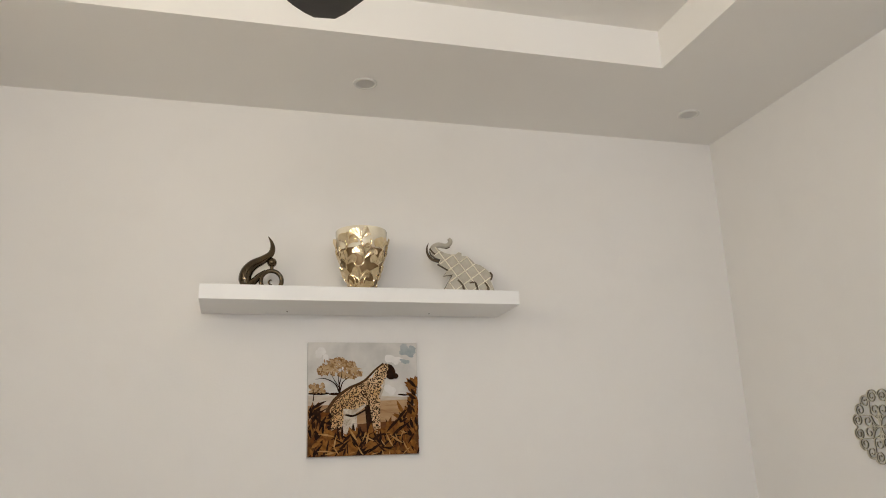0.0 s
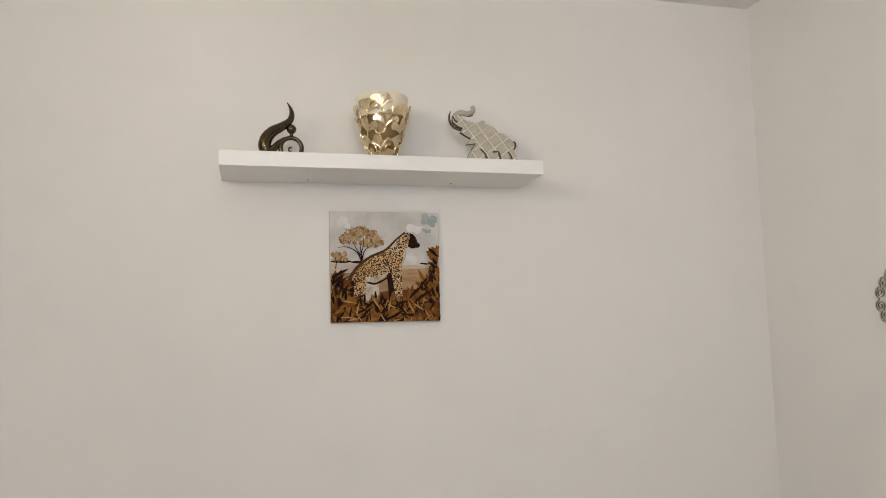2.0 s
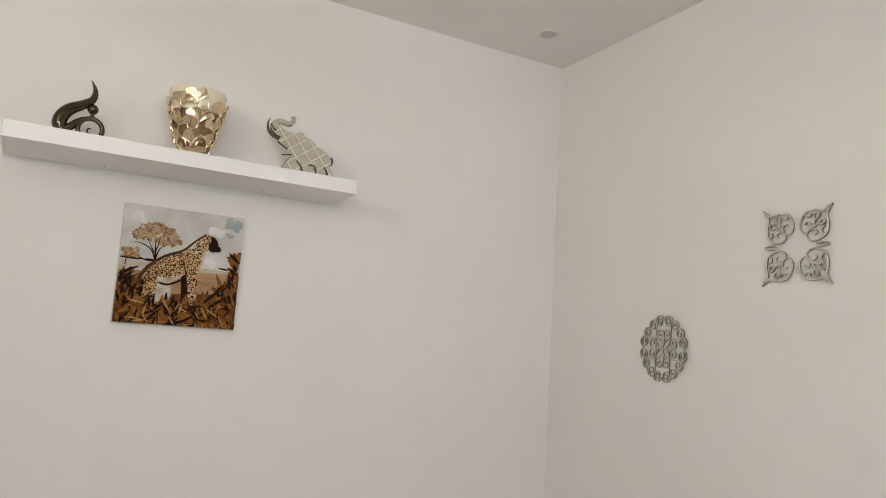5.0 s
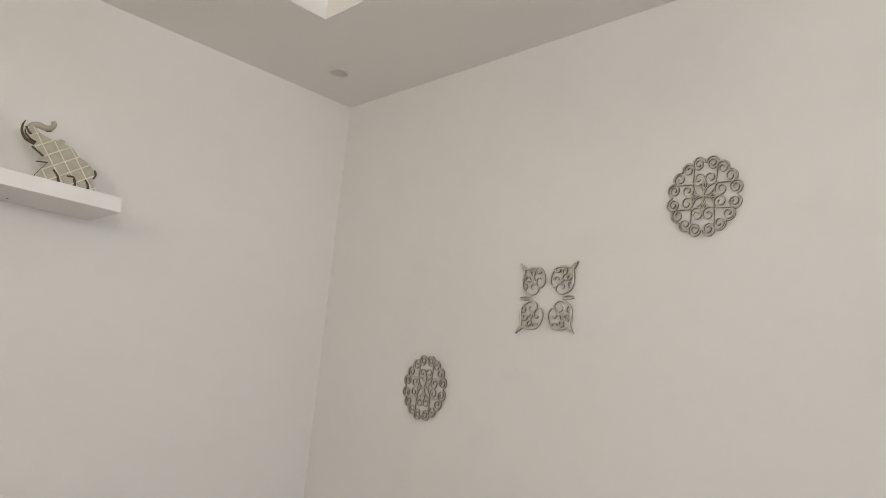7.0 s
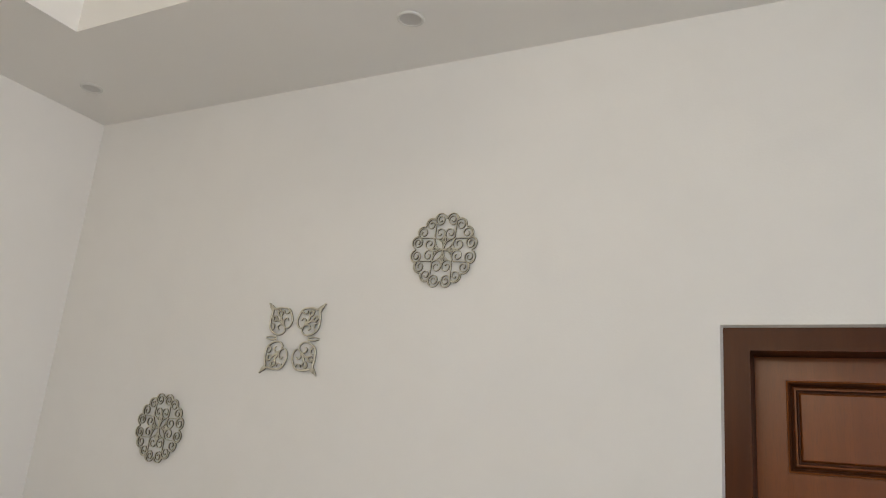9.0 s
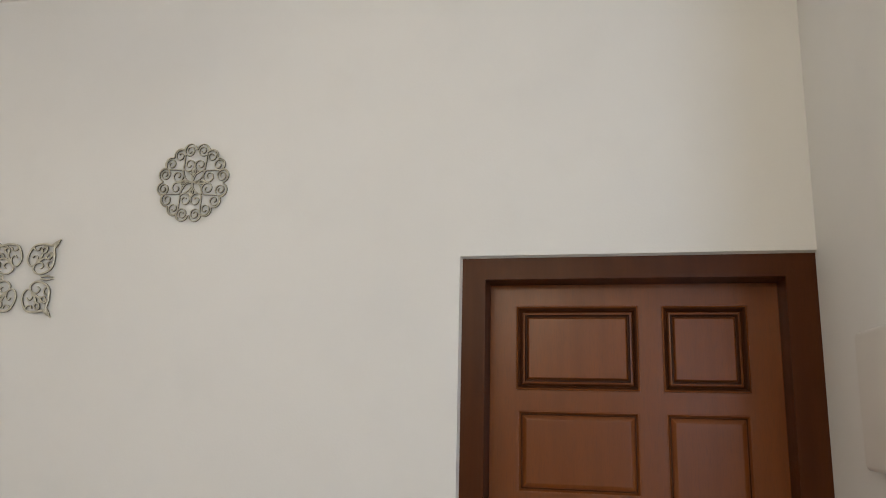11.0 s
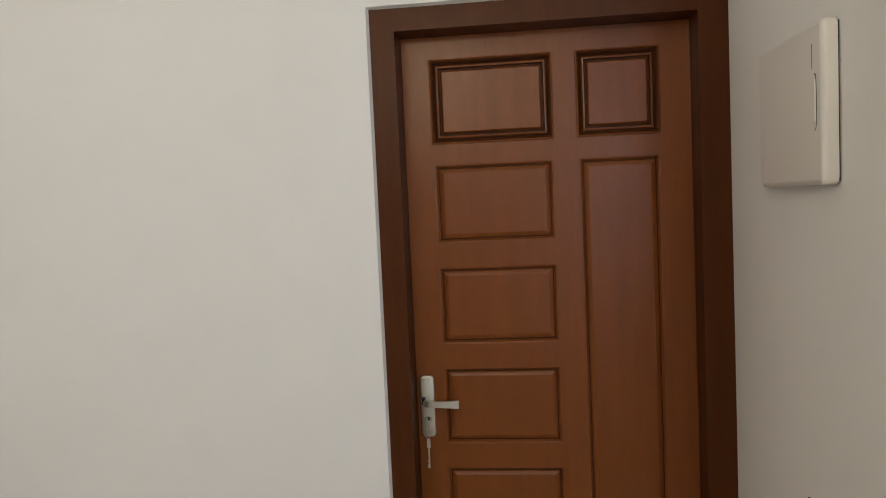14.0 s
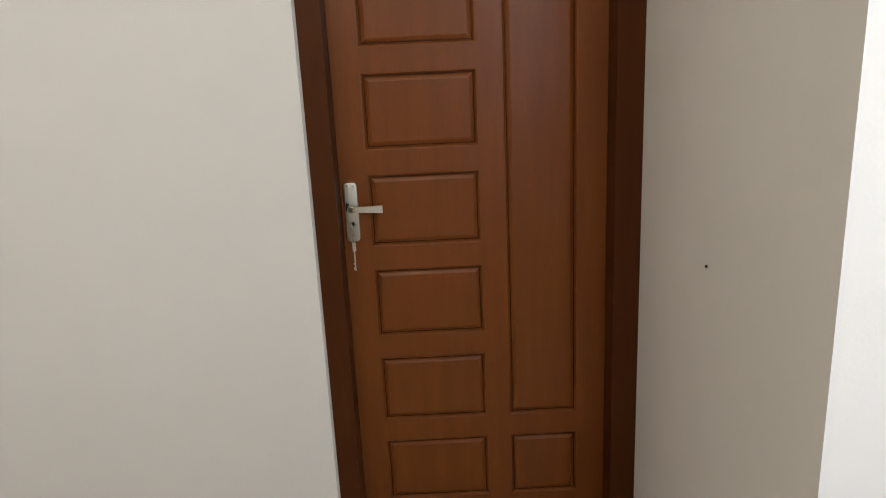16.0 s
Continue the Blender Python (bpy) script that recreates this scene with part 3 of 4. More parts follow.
def lattice_statue():
    """Plain flat trunk-up plate with a raised diamond lattice, one mesh."""
    bm = bmesh.new()
    th = 0.011

    def tube(pts, rad, mi=0, steps=6, seg=10):
        n0 = len(bm.faces)
        sweep(bm, smooth_path(pts, steps), rad, seg, up=Vector((0, 1, 0)))
        bm.faces.ensure_lookup_table()
        for f in bm.faces[n0:]:
            f.material_index = mi
    back = [(-0.091, 0.1865), (-0.067, 0.171), (-0.051, 0.1633), (-0.028, 0.159), (-0.012, 0.1598), (-0.001, 0.1684), (0.011, 0.1667), (0.011, 0.1556),
            (0.033, 0.1538), (0.051, 0.1392), (0.061, 0.1272), (0.082, 0.1212), (0.103, 0.1075), (0.119, 0.0911), (0.122, 0.074), (0.119, 0.0611)]
    front = [(0.131, 0.031), (0.133, 0.0), (-0.060, 0.0), (-0.054, 0.031), (-0.045, 0.0473), (-0.024, 0.0825), (-0.057, 0.0774), (-0.040, 0.0997), (-0.077, 0.1212), (-0.068, 0.1375), (-0.086, 0.1435),
             (-0.102, 0.1564), (-0.106, 0.1702), (-0.100, 0.1796)]
    shape = back + front
    inner = [(x * 0.985 + 0.0004, 0.0008 + z * 0.985) for x, z in shape]
    rings = []
    for pts, y in ((inner, -th), (shape, -th + 0.0022), (shape, th - 0.0022), (inner, th)):
        rings.append([bm.verts.new((x, y, z)) for x, z in pts])
    bm.faces.new(rings[0]).material_index = 0
    bm.faces.new(rings[3][::-1]).material_index = 0
    for k, (r0, r1) in enumerate(zip(rings, rings[1:])):
        for i in range(len(shape)):
            j = (i + 1) % len(shape)
            bm.faces.new((r0[i], r0[j], r1[j], r1[i])).material_index = 1 if k != 1 else 2
    # trunk raised to a curl, tusk, tail
    tube([(-0.096, 0, 0.166), (-0.090, 0, 0.184), (-0.072, 0, 0.195), (-0.050, 0, 0.192), (-0.033, 0, 0.198), (-0.026, 0, 0.212), (-0.033, 0, 0.221)], lambda t: blend(t, [0.0125, 0.0115, 0.0108, 0.0098, 0.0090, 0.0084, 0.0065]), 0)
    tube([(-0.064, 0, 0.197), (-0.046, 0, 0.185), (-0.030, 0, 0.190)], 0.0036, 2)
    tube([(-0.072, 0, 0.132), (-0.098, 0, 0.140), (-0.113, 0, 0.160), (-0.115, 0, 0.182), (-0.109, 0, 0.200)], lambda t: blend(t, [0.0060, 0.0054, 0.0044, 0.0032, 0.0012]), 2)
    tube([(-0.106, -th * 0.6, 0.178), (-0.098, -th * 0.9, 0.164), (-0.088, -th, 0.156)], 0.0036, 2)
    tube([(0.117, -0.008, 0.095), (0.124, -0.009, 0.084), (0.121, -0.009, 0.071), (0.116, -0.008, 0.064)], lambda t: 0.0046 - 0.0016 * t, 2)
    # dark tubes for the slots between the legs, their shade put into the colour
    for pts in (((-0.007, 0.062), (0.006, 0.050), (0.014, 0.032), (0.015, 0.003)), ((0.037, 0.052), (0.056, 0.054), (0.065, 0.034), (0.067, 0.003)), ((0.094, 0.056), (0.102, 0.047), (0.107, 0.031), (0.108, 0.003))):
        tube([(x, -th + 0.0006, z) for x, z in pts], lambda t: blend(t, [0.0030, 0.0044, 0.0048]), 2)
    # raised diamond lattice, and a low boss in each diamond
    d1, d2 = Vector((math.cos(radians(-54)), math.sin(radians(-54)))), Vector((math.cos(radians(36)), math.sin(radians(36))))
    start = Vector((-0.030, 0.105))
    for d, o in ((d1, d2), (d2, d1)):
        for k in range(-6, 9):
            run = []
            for q in range(-70, 71):
                p = start + o * (0.038 * k if d is d1 else 0.037 * k) + d * (0.003 * q)
                if inside(inner, p.x, p.y):
                    run.append((p.x, -th - 0.0002, p.y))
                else:
                    if len(run) > 3:
                        tube(run, 0.0022, 1, 1, 6)
                    run = []
    for i in range(-6, 9):
        for k in range(-6, 9):
            c = start + d2 * (0.038 * (i + 0.5)) + d1 * (0.037 * (k + 0.5))
            if not all(inside(inner, c.x + 0.012 * math.cos(a), c.y + 0.012 * math.sin(a)) for a in (0, 1, 2, 3, 4, 5)):
                continue
            last = None
            for r, h in ((0.0125, -0.0002), (0.0105, 0.0007), (0.0065, 0.0012), (0.0020, 0.0014)):
                ring = [bm.verts.new((c.x + r * math.cos(0.45 * g - 0.2), -th - h, c.y + r * math.sin(0.45 * g - 0.2))) for g in range(14)]
                if last:
                    for g in range(14):
                        bm.faces.new((last[g], last[(g + 1) % 14], ring[(g + 1) % 14], ring[g]))
                last = ring
            bm.faces.new(last)
    ob = part("trunk_up_figure", bm, (ELE, ELE2, TRIM_SHADE), smooth=True)
    ob.matrix_world = Matrix.Translation((-1.260, -0.13, SZ1)) @ Matrix.Diagonal((1.03, 1, 1.01, 1))
    tagged(ob, "champagne resin figure with raised trunk and diamond lattice", "figurine")


lattice_statue()


# ---- painting ----
def canvas_painting():
    W = 0.40
    e = thing("canvas_painting", on_wall("north", -1.601, 0, 1.902), "unframed square canvas of a savanna scene in browns", "painting")
    half = W / 2
    sky_m = mat("painted_sky", (0.70, 0.67, 0.63), 0.6, rgb2=(0.47, 0.46, 0.44), scale=7, fine=(0.74, 0.71, 0.67), fine_scale=12, bump=0.1, bump_scale=500, spec=0.15)
    part("canvas", box(-half, half, -half, half, 0, 0.020, 0.0015), sky_m, e)
    rnd = random.Random(11)
    zl = [0.0204]

    def clip(v):
        return min(0.994, max(0.006, v))

    def layer():
        zl[0] += 0.00001
        return zl[0]

    def strip(name, pts, mats, label=""):
        bm = bmesh.new()
        z = layer()
        bm.faces.new([bm.verts.new((x * W - half, half - y * W, z)) for x, y in pts])
        return part(name, bm, mats, e, label)
    def paint(name, rgb, rgb2, scale, fine=None, fine_scale=60, stretch=(1, 1, 1)):
        return mat("painted_" + name, rgb, 0.6, rgb2=rgb2, scale=scale, fine=fine, fine_scale=fine_scale, stretch=stretch, spec=0.04)
    ground = paint("plain", (0.33, 0.185, 0.085), (0.50, 0.335, 0.19), 9, (0.22, 0.105, 0.042), 30, (1, 4, 1))
    earth = paint("red_earth", (0.125, 0.045, 0.016), (0.20, 0.085, 0.032), 14, (0.07, 0.026, 0.010), 40, (1, 3, 1))
    soil = paint("soil", (0.075, 0.030, 0.010), (0.19, 0.085, 0.026), 22, (0.035, 0.016, 0.008), 50, (1, 2, 1))
    pale = paint("haze", (0.62, 0.56, 0.49), (0.50, 0.42, 0.33), 20, None, 60, (1, 5, 1))
    blue = paint("blue_grey", (0.29, 0.34, 0.355), (0.47, 0.49, 0.49), 26)
    white = paint("cloud", (0.80, 0.78, 0.76), (0.66, 0.64, 0.62), 26)
    shade = paint("pale_shade", (0.66, 0.60, 0.52), (0.40, 0.33, 0.25), 40, (0.06, 0.04, 0.028), 150)
    foliage = paint("foliage", (0.25, 0.125, 0.040), (0.40, 0.26, 0.14), 60, (0.12, 0.052, 0.016), 110)
    foliage2 = paint("light_foliage", (0.55, 0.41, 0.26), (0.40, 0.24, 0.10), 60)
    dark = paint("dark_brown", (0.012, 0.007, 0.005), (0.035, 0.015, 0.007), 40)
    gold = paint("ochre_leaf", (0.33, 0.145, 0.034), (0.15, 0.055, 0.013), 40, (0.06, 0.024, 0.009), 70)
    light = paint("light_leaf", (0.50, 0.31, 0.12), (0.36, 0.18, 0.05), 45)
    rust = paint("rust_leaf", (0.115, 0.036, 0.009), (0.21, 0.078, 0.020), 45, (0.06, 0.024, 0.009), 80)
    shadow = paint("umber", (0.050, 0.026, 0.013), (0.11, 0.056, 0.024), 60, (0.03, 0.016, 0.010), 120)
    tan = paint("plain_shape", (0.52, 0.30, 0.115), (0.72, 0.54, 0.34), 13, (0.36, 0.165, 0.055), 24)
    t = tan.node_tree
    # dark flecks on the plain shape
    vo = t.nodes.new("ShaderNodeTexVoronoi")
    vo.inputs["Scale"].default_value = 200
    gt = t.nodes.new("ShaderNodeMath")
    gt.operation = "LESS_THAN"
    gt.inputs[1].default_value = 0.50
    mx = t.nodes.new("ShaderNodeMix")
    mx.data_type = "RGBA"
    mx.inputs["B"].default_value = (0.035, 0.02, 0.012, 1)
    src = t.nodes["Principled BSDF"].inputs["Base Color"].links[0].from_socket
    t.links.new(t.nodes["Texture Coordinate"].outputs["Object"], vo.inputs["Vector"])
    t.links.new(vo.outputs["Distance"], gt.inputs[0])
    t.links.new(gt.outputs[0], mx.inputs["Factor"])
    t.links.new(src, mx.inputs["A"])
    t.links.new(mx.outputs["Result"], t.nodes["Principled BSDF"].inputs["Base Color"])

    def blob(bm, cx, cy, rx, ry, tilt=0.0, rough=0.0, n=22, z=None):
        z = layer() if z is None else z
        a0 = radians(tilt)
        vs = []
        for k in range(n):
            a = 2 * math.pi * k / n
            r = 1 + rnd.uniform(-rough, rough)
            u, v = rx * r * math.cos(a), ry * r * math.sin(a)
            vs.append(bm.verts.new((clip(cx + u * math.cos(a0) - v * math.sin(a0)) * W - half, half - clip(cy + u * math.sin(a0) + v * math.cos(a0)) * W, z)))
        bm.faces.new(vs)

    def stroke(bm, pts, w0, w1):
        """A tapering flat brush stroke."""
        z = layer()
        path = [Vector((x * W - half, half - y * W, z)) for x, y in pts]
        path = smooth_path(path, 5)
        left, right = [], []
        for i, p in enumerate(path):
            d = (path[min(i + 1, len(path) - 1)] - path[max(i - 1, 0)]).normalized()
            s = Vector((-d.y, d.x, 0)) * (W * (w0 + (w1 - w0) * i / (len(path) - 1)) / 2)
            left.append(bm.verts.new(p + s))
            right.append(bm.verts.new(p - s))
        for i in range(len(path) - 1):
            bm.faces.new((left[i], left[i + 1], right[i + 1], right[i]))

    def leafy(bm, x, y, ang, length, width):
        """A pointed leaf stroke."""
        z = layer()
        d = Vector((math.cos(radians(ang)), -math.sin(radians(ang))))
        s = Vector((-d.y, d.x))
        prof = [(0, 0.12), (0.25, 0.8), (0.5, 1.0), (0.8, 0.55), (1.0, 0.02)]
        pts = [(x + d.x * length * t + s.x * width * k + 0.12 * length * t * t * s.x, y + d.y * length * t + s.y * width * k + 0.12 * length * t * t * s.y) for t, k in prof]
        pts += [(x + d.x * length * t - s.x * width * k + 0.12 * length * t * t * s.x, y + d.y * length * t - s.y * width * k + 0.12 * length * t * t * s.y) for t, k in prof[::-1]]
        bm.faces.new([bm.verts.new((clip(px) * W - half, half - clip(py) * W, z)) for px, py in pts])

    bm = bmesh.new()
    for c in ((0.78, 0.155, 0.085, 0.040, 10), (0.745, 0.43, 0.065, 0.045, 0), (0.12, 0.11, 0.07, 0.05, 0), (0.31, 0.225, 0.04, 0.03, 0)):
        for _ in range(7):
            blob(bm, c[0] + rnd.uniform(-0.6, 0.6) * c[2], c[1] + rnd.uniform(-0.6, 0.6) * c[3], c[2] * rnd.uniform(0.3, 0.6), c[3] * rnd.uniform(0.4, 0.8), c[4], 0.08)
    part("painted_cloud", bm, white, e)["kind"] = "stuff"
    bm = bmesh.new()
    for c in ((0.90, 0.08, 0.09, 0.06, 20), (0.88, 0.17, 0.05, 0.03, -30)):
        for _ in range(6):
            blob(bm, c[0] + rnd.uniform(-0.7, 0.7) * c[2], c[1] + rnd.uniform(-0.7, 0.7) * c[3], c[2] * rnd.uniform(0.25, 0.55), c[3] * rnd.uniform(0.3, 0.7), rnd.uniform(-60, 60), 0.15)
    part("painted_sky_patch", bm, blue, e)["kind"] = "stuff"
    strip("painted_haze", [(0.004, 0.47), (0.35, 0.475), (0.7, 0.485), (0.996, 0.50), (0.996, 0.56), (0.004, 0.57)], pale)
    strip("painted_plain", [(0.004, 0.56), (0.3, 0.555), (0.65, 0.525), (0.996, 0.515), (0.996, 0.996), (0.004, 0.996)], ground)
    strip("painted_red_earth", [(0.30, 0.76), (0.34, 0.735), (0.60, 0.715), (0.80, 0.705), (0.80, 0.90), (0.30, 0.90)], earth)
    bm = bmesh.new()
    for c in ((0.86, 0.475, 0.05, 0.008, 4), (0.10, 0.455, 0.10, 0.012, 0), (0.25, 0.46, 0.06, 0.012, 0)):
        blob(bm, *c, rough=0.1)
    part("painted_far_scrub", bm, dark, e)["kind"] = "stuff"
    # flat-topped tree with forked stem
    strip("painted_soil", [(0.006, 0.74), (0.16, 0.75), (0.30, 0.82), (0.5, 0.84), (0.70, 0.80), (0.82, 0.72), (0.994, 0.66), (0.994, 0.994), (0.006, 0.994)], soil)
    for nm, m, n in (("painted_tree_crown", foliage, 260), ("painted_light_foliage_patch", foliage2, 110)):
        bm = bmesh.new()
        for _ in range(n):
            cx, cy, cr = rnd.choice(((0.14, 0.255, 0.055), (0.20, 0.20, 0.065), (0.285, 0.185, 0.06), (0.37, 0.215, 0.065), (0.43, 0.265, 0.055), (0.37, 0.29, 0.06), (0.24, 0.26, 0.05), (0.30, 0.29, 0.03)))
            a, r = rnd.uniform(0, 2 * math.pi), cr * rnd.uniform(0, 1) ** 0.6
            blob(bm, cx + r * math.cos(a), cy + 0.75 * r * math.sin(a), rnd.uniform(0.006, 0.022), rnd.uniform(0.005, 0.014), rnd.uniform(0, 90), 0.4, 8)
        for _ in range(n // 4):
            blob(bm, rnd.uniform(0.015, 0.15), rnd.uniform(0.37, 0.45), rnd.uniform(0.006, 0.018), rnd.uniform(0.005, 0.012), rnd.uniform(0, 90), 0.3, 7)
        part(nm, bm, m, e)["kind"] = "stuff"
    bm = bmesh.new()
    for pts, w in (([(0.285, 0.475), (0.278, 0.38), (0.27, 0.30)], 0.018), ([(0.28, 0.45), (0.24, 0.37), (0.15, 0.325), (0.07, 0.33)], 0.014), ([(0.285, 0.44), (0.31, 0.36), (0.37, 0.31)], 0.013),
                   ([(0.275, 0.40), (0.23, 0.33), (0.20, 0.27)], 0.009), ([(0.28, 0.38), (0.30, 0.30), (0.30, 0.24)], 0.009), ([(0.05, 0.52), (0.055, 0.46), (0.045, 0.41)], 0.010),
                   ([(0.055, 0.47), (0.09, 0.43), (0.12, 0.41)], 0.006)):
        stroke(bm, pts, w, w * 0.25)
    part("painted_branches", bm, dark, e)["kind"] = "stuff"
    # seated spotted form, kept as plain rounded shapes
    bm = bmesh.new()
    stroke(bm, [(0.37, 0.62), (0.345, 0.74), (0.335, 0.86)], 0.12, 0.06)
    stroke(bm, [(0.39, 0.64), (0.405, 0.76), (0.43, 0.86)], 0.09, 0.05)
    part("painted_form_shade", bm, shade, e)["kind"] = "stuff"
    bm = bmesh.new()
    stroke(bm, [(0.535, 0.50), (0.545, 0.66), (0.55, 0.84)], 0.075, 0.045)
    stroke(bm, [(0.255, 0.60), (0.185, 0.66), (0.165, 0.78)], 0.10, 0.05)
    stroke(bm, [(0.30, 0.625), (0.40, 0.655), (0.53, 0.595)], 0.022, 0.014)
    blob(bm, 0.738, 0.268, 0.052, 0.072, -20)
    blob(bm, 0.785, 0.305, 0.034, 0.026, 10)
    part("painted_form_dark", bm, dark, e)["kind"] = "stuff"
    bm = bmesh.new()
    blob(bm, 0.30, 0.555, 0.125, 0.090, -42)
    blob(bm, 0.42, 0.500, 0.175, 0.115, -26)
    blob(bm, 0.560, 0.435, 0.105, 0.115, -20)
    blob(bm, 0.640, 0.320, 0.058, 0.115, 28)
    blob(bm, 0.685, 0.245, 0.036, 0.058, 30)
    blob(bm, 0.255, 0.710, 0.055, 0.105, 20)
    stroke(bm, [(0.595, 0.45), (0.605, 0.66), (0.630, 0.86)], 0.110, 0.050)
    part("painted_form", bm, tan, e)["kind"] = "stuff"
    bm = bmesh.new()
    stroke(bm, [(0.315, 0.615), (0.42, 0.615), (0.515, 0.560)], 0.050, 0.020)
    stroke(bm, [(0.640, 0.50), (0.675, 0.41), (0.690, 0.33)], 0.022, 0.012)
    part("painted_form_pale", bm, shade, e)["kind"] = "stuff"
    bm = bmesh.new()
    stroke(bm, [(0.155, 0.74), (0.170, 0.62), (0.245, 0.505), (0.36, 0.415), (0.50, 0.350), (0.60, 0.255), (0.680, 0.190)], 0.034, 0.014)
    stroke(bm, [(0.545, 0.56), (0.525, 0.48), (0.515, 0.42)], 0.014, 0.004)
    stroke(bm, [(0.21, 0.61), (0.245, 0.635), (0.29, 0.60)], 0.016, 0.006)
    part("painted_form_outline", bm, shadow, e)["kind"] = "stuff"
    # foreground leaves
    for name, m, n, w in (("painted_leaves_dark", dark, 70, 0.018), ("painted_leaves_rust", rust, 130, 0.020), ("painted_leaves_ochre", gold, 130, 0.020), ("painted_leaves_shadow", dark, 90, 0.010),
                          ("painted_leaves_light", light, 26, 0.008)):
        bm = bmesh.new()
        for _ in range(n):
            x = rnd.uniform(0.01, 0.99)
            low = 0.86 + 0.03 * math.sin(11 * x) - (0.24 if x > 0.84 else 0.12 if x > 0.72 else 0.0) - (0.24 if x < 0.12 else 0.10 if x < 0.24 else 0.0)
            y = rnd.uniform(low, 1.03)
            lean = 60 if x < 0.3 else 125 if x > 0.7 else 90
            leafy(bm, x, y, lean + rnd.uniform(-75, 75), rnd.uniform(0.06, 0.15), w * rnd.uniform(0.6, 1.3))
        part(name, bm, m, e)["kind"] = "stuff"
    for name, m, n in (("painted_fronds", rust, 40), ("painted_frond_light", gold, 46), ("painted_frond_shadows", dark, 16)):
        bm = bmesh.new()
        for _ in range(n):
            t = rnd.uniform(0, 1)
            leafy(bm, 0.985 - 0.03 * t + rnd.uniform(-0.05, 0.015), 0.34 + 0.50 * t, rnd.uniform(95, 165), rnd.uniform(0.045, 0.10), rnd.uniform(0.009, 0.018))
        for _ in range(n // 2):
            t = rnd.uniform(0, 1)
            leafy(bm, 0.76 + 0.16 * t, 0.82 - 0.22 * t, rnd.uniform(40, 110), rnd.uniform(0.04, 0.08), rnd.uniform(0.008, 0.015))
        part(name, bm, m, e)["kind"] = "stuff"
    bm = bmesh.new()
    for x, y, a, l in ((0.02, 0.60, 35, 0.17), (0.02, 0.66, 48, 0.15), (0.03, 0.72, 60, 0.14), (0.10, 0.78, 70, 0.15), (0.70, 0.80, 50, 0.20), (0.74, 0.84, 42, 0.22), (0.80, 0.70, 55, 0.13)):
        leafy(bm, x, y, a, l, 0.014)
    part("painted_tall_grass", bm, dark, e)["kind"] = "stuff"


canvas_painting()


# ---- scroll medallions ----
MZ = 0.0085     # the scrolls stand off the wall on short pins


def spiral(cx, cy, r0, r1, a0, turns, hand, n=26):
    out = []
    for i in range(n + 1):
        t = i / n
        r = r0 + (r1 - r0) * t ** 1.1
        a = a0 + hand * 2 * math.pi * turns * t
        out.append((cx + r * math.cos(a), cy + r * math.sin(a), MZ))
    return out


def scroll_part(e, pts, w=0.0034, taper=0.45, name="scroll"):
    bm = bmesh.new()
    # sides and back of the ribbon take the darker second material
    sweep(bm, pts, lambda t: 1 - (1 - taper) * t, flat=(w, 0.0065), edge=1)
    return part(name, bm, (PEWTER, RIBBON_SIDE), e)


